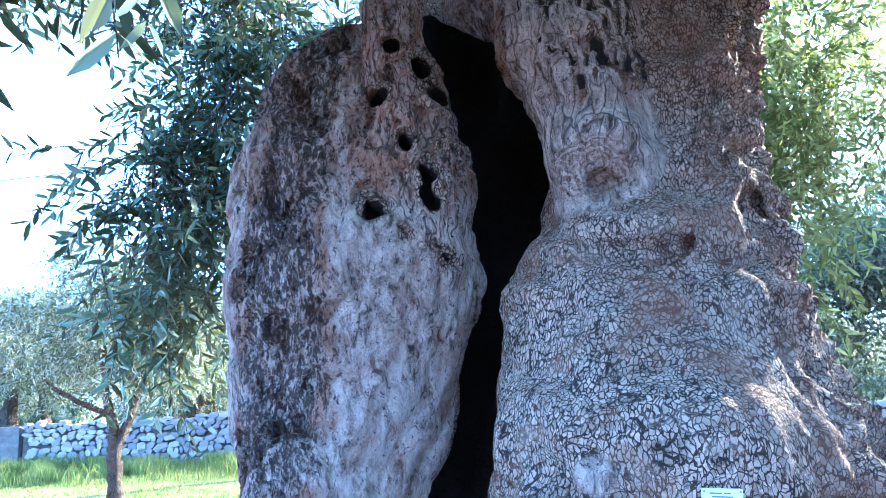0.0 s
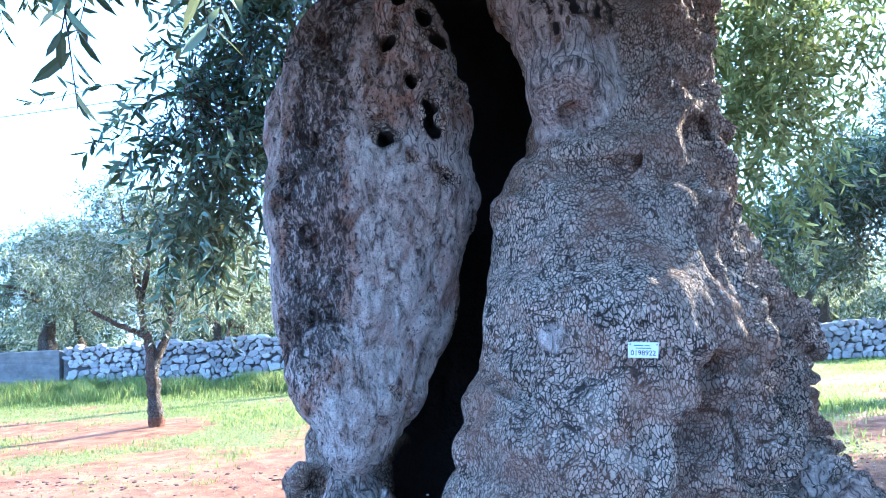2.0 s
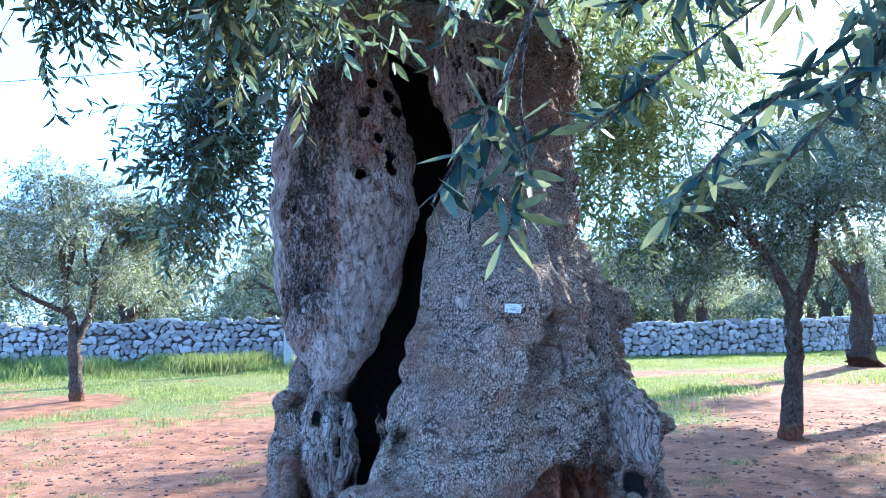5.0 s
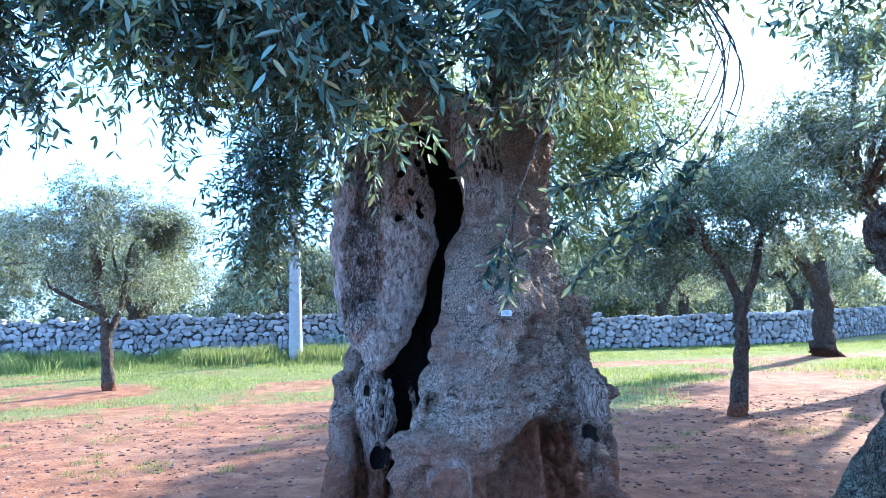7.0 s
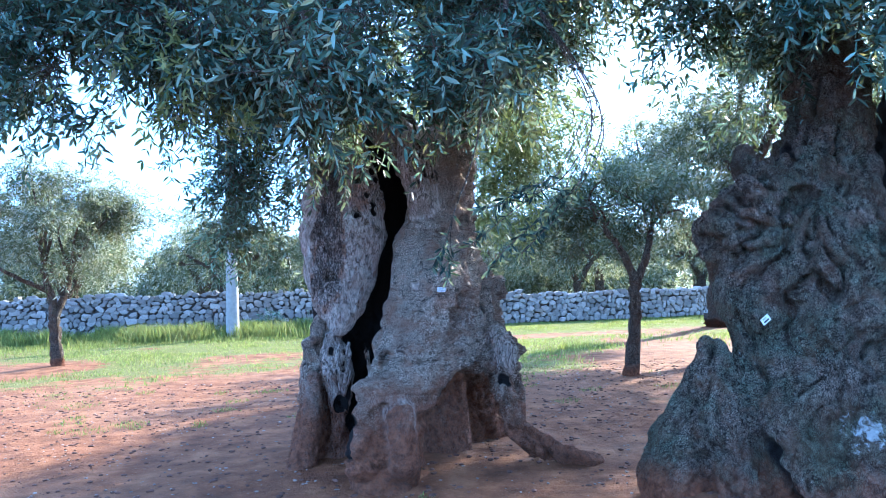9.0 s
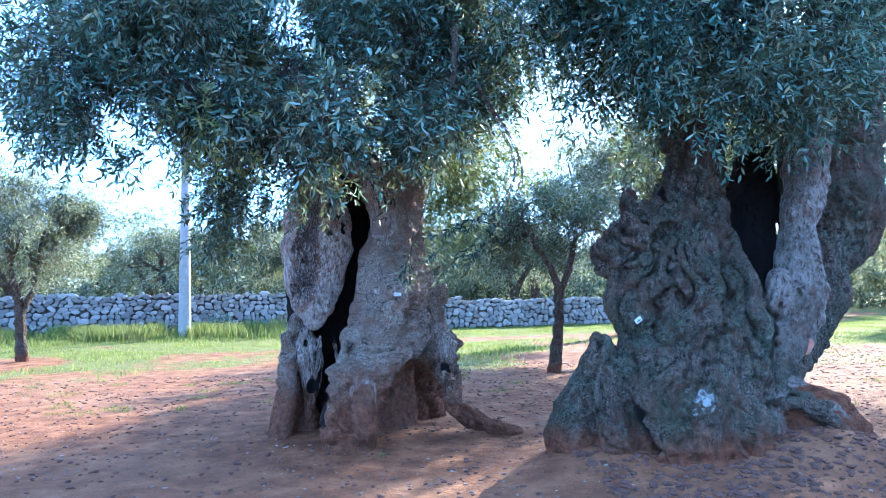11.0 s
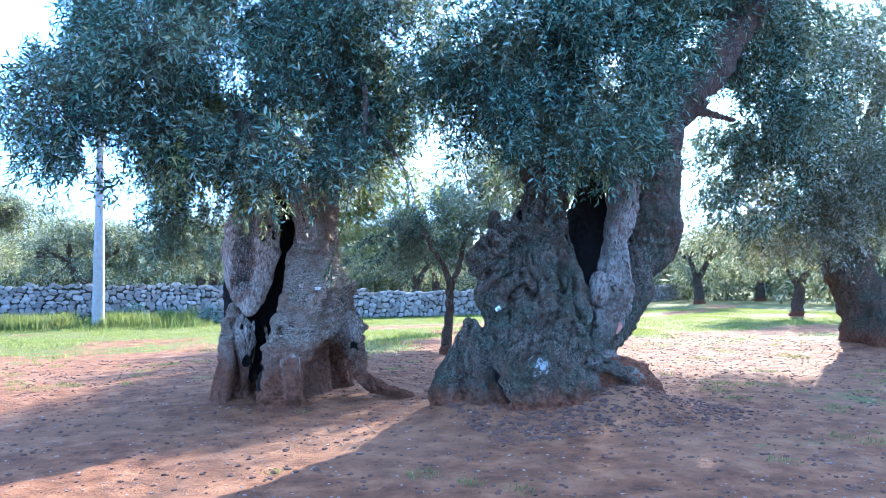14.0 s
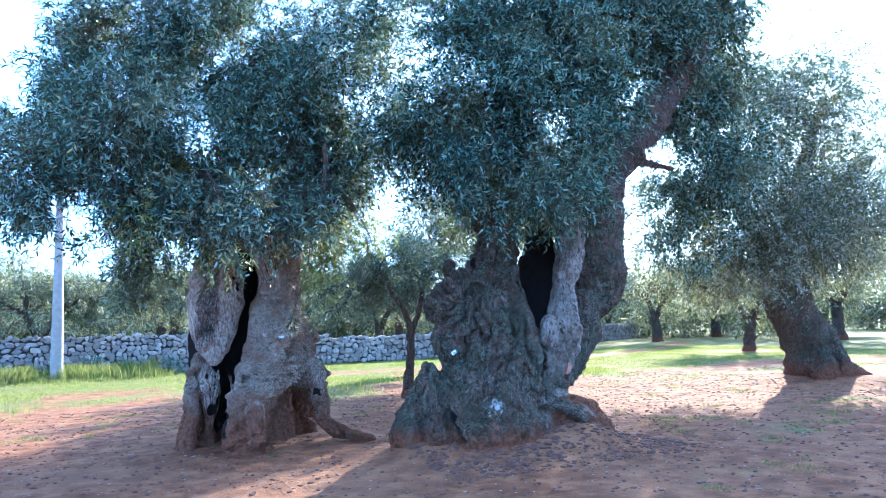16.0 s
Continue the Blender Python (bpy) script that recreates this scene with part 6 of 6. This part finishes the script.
def leaf_piece(seed):
    """One long olive leaf along +x, one unit long, with a raised midrib fold and a slight curl."""
    rng = np.random.default_rng(seed)
    curl = rng.uniform(-0.15, 0.2)
    bm = bmesh.new()
    rows = []
    for k in range(8):
        f = k / 7
        half = 0.115 * math.sin(math.pi * min(1, f * 0.93 + 0.04)) ** 0.8
        z = curl * f * f
        rows.append([bm.verts.new((f, -half, z + 0.25 * half)), bm.verts.new((f, 0, z)), bm.verts.new((f, half, z + 0.25 * half))])
    for a, b in zip(rows, rows[1:]):
        for k in (0, 1):
            bm.faces.new((a[k], b[k], b[k + 1], a[k + 1]))
    me = bpy.data.meshes.new("leaf")
    bm.to_mesh(me)
    bm.free()
    me.polygons.foreach_set("use_smooth", np.full(len(me.polygons), True))
    return me


LEAVES = [leaf_piece(k) for k in range(6)]
TONES = [leaf_material("olive_leaf_close_dark", (0.015, 0.035, 0.033), (0.05, 0.085, 0.08), (0.12, 0.15, 0.09), 0.6, 0.1, 0.25), LEAF_BIG]
for k, me in enumerate(LEAVES):
    me.materials.append(TONES[k % 2])


def hanging_branch(chains, seed, count, size):
    """A thin hanging branch of the hollow olive with single large leaves."""
    rng = np.random.default_rng(seed)
    branch = grown(OLIVE_A, put_mesh("branch", bough_mesh("branch", chains, seed, 6), BARK_DARK, None, "thin hanging twig with long narrow leaves"))
    for k in range(count):
        chain = np.array(chains[int(rng.integers(len(chains)))])
        t = rng.uniform(0.45, 1) * (len(chain) - 1)
        i = min(int(t), len(chain) - 2)
        p = chain[i] + (chain[i + 1] - chain[i]) * (t - i)
        d = chain[i + 1][:3] - chain[i][:3]
        d = d / np.linalg.norm(d)
        w = 0.5 * d + rng.normal(0, 0.8, 3) + np.array([0, 0, -0.1])
        ob = new("leaf", LEAVES[int(rng.integers(6))])
        ob.parent = branch
        q = Vector(w).to_track_quat("X", "Z").to_matrix().to_4x4()
        ob.matrix_basis = Matrix.Translation(p[:3]) @ q @ Matrix.Rotation(rng.uniform(-1.5, 1.5), 4, "X") @ Matrix.Scale(size * rng.uniform(0.75, 1.2), 4)


hanging_branch([[(0.55, 0.3, 2.9, 0.007), (0.3, -0.3, 2.2, 0.005), (0.09, -0.58, 1.78, 0.003), (0.02, -0.66, 1.6, 0.002), (-0.02, -0.70, 1.47, 0.0012)],
                [(0.09, -0.58, 1.78, 0.003), (0.05, -0.62, 1.68, 0.002), (-0.02, -0.68, 1.57, 0.0015), (-0.06, -0.70, 1.5, 0.001)],
                [(0.09, -0.58, 1.78, 0.003), (0.06, -0.62, 1.66, 0.002), (0.06, -0.64, 1.56, 0.0015), (0.02, -0.70, 1.46, 0.001)]], 8, 75, 0.056)
hanging_branch([[(0.75, 0.2, 3.3, 0.006), (1.05, -0.1, 2.5, 0.004), (0.8, -0.38, 2.05, 0.003), (0.5, -0.5, 1.86, 0.002), (0.3, -0.56, 1.72, 0.0015), (0.16, -0.57, 1.62, 0.001)],
                [(0.75, 0.2, 3.3, 0.005), (1.05, -0.1, 2.45, 0.004), (0.78, -0.4, 1.98, 0.003), (0.55, -0.52, 1.76, 0.002), (0.37, -0.57, 1.62, 0.0015), (0.25, -0.6, 1.5, 0.001)],
                [(1.05, -0.1, 2.5, 0.003), (0.7, -0.42, 2.0, 0.002), (0.42, -0.52, 1.86, 0.0015), (0.2, -0.54, 1.8, 0.001)]], 4, 230, 0.056)
hanging_branch([[(0.75, 0.2, 3.3, 0.006), (1.1, -0.1, 2.5, 0.004), (0.9, -0.36, 2.05, 0.003), (0.66, -0.5, 1.82, 0.002), (0.5, -0.55, 1.66, 0.001)],
                [(0.75, 0.2, 3.3, 0.005), (1.1, -0.15, 2.4, 0.004), (0.78, -0.45, 1.88, 0.002), (0.6, -0.52, 1.72, 0.0015), (0.44, -0.56, 1.58, 0.001)],
                [(1.1, -0.1, 2.5, 0.003), (0.85, -0.4, 2.0, 0.002), (0.72, -0.46, 1.86, 0.0015), (0.62, -0.5, 1.72, 0.001)],
                [(1.1, -0.1, 2.5, 0.003), (0.75, -0.42, 2.05, 0.002), (0.5, -0.52, 1.92, 0.0015), (0.36, -0.55, 1.86, 0.001)]], 6, 230, 0.056)

# pale hanging sprays in front of the crown, coloured as sunlit
pale, _, _, _ = foliage("crown", None, [((-0.27, 1.75, 2.95), (0.24, 0.22, 0.16)), ((-1.26, 0.24, 2.68), (0.36, 0.36, 0.30)), ((-1.05, 1.3, 3.35), (0.5, 0.4, 0.42)), ((-1.9, 1.4, 3.2), (0.3, 0.3, 0.3)), ((1.9, 3.8, 2.9), (0.45, 0.4, 0.5))], 77, 420, LEAF_SUN_TINT, label="paler yellow-green leaves coloured as sunlit")
grown(OLIVE_A, pale)

# ---- far grove ----
def far_grove():
    rng = np.random.default_rng(90)
    clumps = []
    for k in range(150):
        x, y = rng.uniform(-55, 75), rng.uniform(38, 62)
        if x > 35:
            y = rng.uniform(14, 60)
        r = rng.uniform(1.6, 2.8)
        clumps.append(((x, y, rng.uniform(1.6, 2.6)), (r, r, rng.uniform(1.3, 2.2))))
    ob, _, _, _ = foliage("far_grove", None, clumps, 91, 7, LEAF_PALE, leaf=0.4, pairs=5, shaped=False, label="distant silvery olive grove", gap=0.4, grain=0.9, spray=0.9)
    tagged(ob, category="grove")


far_grove()


# ---- grass, weeds, clods ----
def grass_mesh(name, xs, ys, heights, rng, wide=0.006):
    n = len(xs)
    z = ground_height(xs, ys)
    base = np.stack([xs, ys, z - 0.01], 1)
    a = rng.uniform(0, 2 * np.pi, n)
    s = np.stack([np.cos(a), np.sin(a), np.zeros(n)], 1) * (wide * rng.uniform(0.6, 1.4, n))[:, None]
    lean = rng.normal(0, 0.32, (n, 2))
    tip = base + np.stack([lean[:, 0] * heights, lean[:, 1] * heights, heights], 1)
    mid = base * 0.5 + tip * 0.5 + np.stack([-lean[:, 0] * heights * 0.15, -lean[:, 1] * heights * 0.15, 0.06 * heights], 1)
    v = np.stack([base - s, base + s, mid + 0.7 * s, tip, mid - 0.7 * s], 1).reshape(-1, 3)
    off = (np.arange(n) * 5)[:, None]
    q = np.concatenate([off + np.array([[0, 1, 2, 4]])])
    t = off + np.array([[4, 2, 3]])
    me = bpy.data.meshes.new(name)
    me.vertices.add(len(v))
    me.vertices.foreach_set("co", v.astype(np.float32).ravel())
    loops = np.concatenate([q.ravel(), t.ravel()]).astype(np.int32)
    me.loops.add(len(loops))
    me.loops.foreach_set("vertex_index", loops)
    me.polygons.add(2 * n)
    me.polygons.foreach_set("loop_start", np.concatenate([np.arange(n) * 4, 4 * n + np.arange(n) * 3]).astype(np.int32))
    me.update(calc_edges=True)
    return me


def grass_field():
    rng = np.random.default_rng(61)
    n = 330000
    xs, ys = rng.uniform(-16, 26, n), 5.0 + 15.2 * rng.uniform(0, 1, n) ** 0.85
    cover = turf_cover(xs, ys)
    keep = rng.uniform(0, 1, n) < 0.8 * cover ** 2 + 0.6 * np.exp(-((ys - 19.4) / 0.9) ** 2)
    xs, ys, cover = xs[keep], ys[keep], cover[keep]
    tall = fbm(np.stack([xs, ys, 0 * xs], 1) * 1.1, 3, 80)
    strip = np.exp(-((ys - 19.3) / 1.3) ** 2) * (xs < 1) * 0.6 + np.exp(-((ys - 10.2) / 1.6) ** 2) * (xs > 2) * (xs < 12) * 0.10
    h = (0.03 + 0.10 * np.clip(tall - 0.35, 0, 1) + strip * np.clip(tall * 1.6 - 0.2, 0.2, 1.2)) * rng.uniform(0.5, 1.3, len(xs))
    n = 60000
    sx, sy = rng.uniform(-15, 1.5, n), 19.2 + rng.normal(0, 0.55, n)
    clump = fbm(np.stack([sx, sy, 0 * sx], 1) * 1.3, 3, 82)
    keep = (rng.uniform(0, 1, n) < np.clip((clump - 0.36) * 5, 0, 1)) & (sy < 20.05)
    sx, sy, clump = sx[keep], sy[keep], clump[keep]
    sh = np.clip((clump - 0.3) * 1.7, 0.12, 0.55) * rng.uniform(0.4, 1.1, len(sx))
    xs, ys, h = np.concatenate([xs, sx]), np.concatenate([ys, sy]), np.concatenate([h, sh])
    ob = put_mesh("grass", grass_mesh("grass", xs, ys, h, rng, 0.009), GRASS)
    tagged(ob, "bright green spring grass in patches below the wall", "grass", kind="stuff")


grass_field()


def clod_mesh(seed):
    rng = random.Random(seed)
    bm = bmesh.new()
    bmesh.ops.create_icosphere(bm, subdivisions=1, radius=1)
    for v in bm.verts:
        v.co *= rng.uniform(0.65, 1.15)
        v.co.z *= 0.6
    me = bpy.data.meshes.new("clod")
    bm.to_mesh(me)
    bm.free()
    return me


CLODS = [clod_mesh(k) for k in range(6)]
PEBBLE = stone_material("pebble", (0.8, 0.66, 0.54))
EARTH = plain("earth_clod", (0.06, 0.035, 0.025), (0.2, 0.11, 0.075), 14.0, 0.95, 0.02)


def scatter(name, label, category, material, count, size, region, seed):
    """Loose bits lying on the ground, as one layer."""
    rng = np.random.default_rng(seed)
    x0, x1, y0, y1 = region
    xs, ys = rng.uniform(x0, x1, count), rng.uniform(y0, y1, count)
    zs = ground_height(xs, ys)
    verts, faces = [], []
    for x, y, z in zip(xs, ys, zs):
        r = size * rng.uniform(0.35, 1.0) ** 2
        src = CLODS[int(rng.integers(6))]
        m = Matrix.Translation((x, y, z + 0.1 * r)) @ Matrix.Rotation(rng.uniform(0, 6.28), 4, "Z") @ Matrix.Diagonal((r * rng.uniform(0.7, 1.5), r, r, 1))
        b = len(verts)
        verts.extend([m @ v.co for v in src.vertices])
        faces.extend([[b + i for i in p.vertices] for p in src.polygons])
    me = bpy.data.meshes.new(name)
    me.from_pydata(verts, [], faces)
    tagged(put_mesh(name, me, material), label, category, kind="stuff")


scatter("pebbles", "small pale stones scattered on the earth", "stones", PEBBLE, 6500, 0.017, (-5, 12, -4.5, 8), 71)
scatter("clods", "crumbled dark clods of earth", "earth", EARTH, 12000, 0.03, (-7, 13, -5, 8), 72)
scatter("rubble", "small stones and soil crumbs round the old trunk", "stones", EARTH, 1500, 0.04, (1.4, 4.6, -1.6, -0.2), 73)


def weeds(spots, seed):
    """Thin weed tufts here and there in the bare earth, as one layer."""
    rng = np.random.default_rng(seed)
    xs, ys, hs = [], [], []
    for x, y, radius in spots:
        n = int(330 * radius)
        a, r = rng.uniform(0, 6.28, n), radius * rng.uniform(0, 1, n) ** 0.6
        xs.append(x + r * np.cos(a))
        ys.append(y + r * np.sin(a))
        hs.append(0.045 * rng.uniform(0.4, 1.2, n))
    me = grass_mesh("weeds", np.concatenate(xs), np.concatenate(ys), np.concatenate(hs), rng, 0.005)
    tagged(put_mesh("weeds", me, GRASS), "small green weed tufts growing in bare earth", "weeds", kind="stuff")


rng = np.random.default_rng(301)
SPOTS = [(0.19, 0.82, 0.06), (0.3, -2.2, 0.16), (0.55, -2.55, 0.14), (0.75, -2.9, 0.12), (-0.7, -1.6, 0.1), (3.1, -3.1, 0.16), (5.2, -0.6, 0.2), (6.1, 0.3, 0.25), (5.6, -1.6, 0.18), (7.0, -0.9, 0.2),
         (2.6, 4.3, 0.2), (3.2, 5.0, 0.18), (4.8, 2.2, 0.22), (-1.4, 5.2, 0.15), (-2.2, 4.4, 0.12), (7.6, 1.2, 0.25), (8.3, -0.4, 0.22), (4.4, -2.6, 0.15)]
SPOTS += [(rng.uniform(4, 13), rng.uniform(-3, 6), rng.uniform(0.08, 0.3)) for k in range(40)] + [(rng.uniform(-6, 3), rng.uniform(4, 8), rng.uniform(0.08, 0.3)) for k in range(30)]
weeds(SPOTS, 300)


def wall_bush(x, y, radius, height, seed):
    bush = thing("bush", "low dark-green bramble bush at the foot of the wall", "bush", (x, y, 0), "wall bushes")
    foliage("crown", bush, [((0, 0, height * 0.5), (radius, radius * 0.6, height * 0.5))], seed, 900, LEAF, leaf=0.09, pairs=4, shaped=False, spray=0.2, gap=0.35)


for k, (x, y, r, h) in enumerate([(-0.9, 19.4, 0.5, 0.75), (0.2, 19.5, 0.45, 0.6), (1.6, 19.5, 0.4, 0.6), (-3.4, 19.6, 0.35, 0.35)]):
    wall_bush(x, y, r, h, 400 + k)


def cable(name, a, b, sag):
    bm = bmesh.new()
    rings = []
    for k in range(21):
        f = k / 20
        p = Vector(a).lerp(Vector(b), f) - Vector((0, 0, sag * 4 * f * (1 - f)))
        rings.append([bm.verts.new(p + Vector((0, 0.012 * math.cos(t), 0.012 * math.sin(t)))) for t in (0, 2.09, 4.19)])
    for p, q in zip(rings, rings[1:]):
        for k in range(3):
            bm.faces.new((p[k], p[(k + 1) % 3], q[(k + 1) % 3], q[k]))
    return tagged(part(name, bm, WIRE), "thin dark overhead cable strung from the pole", "cable")


cable("overhead_cable", (-2.0, 18.45, 8.4), (-40.0, 20.0, 7.8), 0.9)
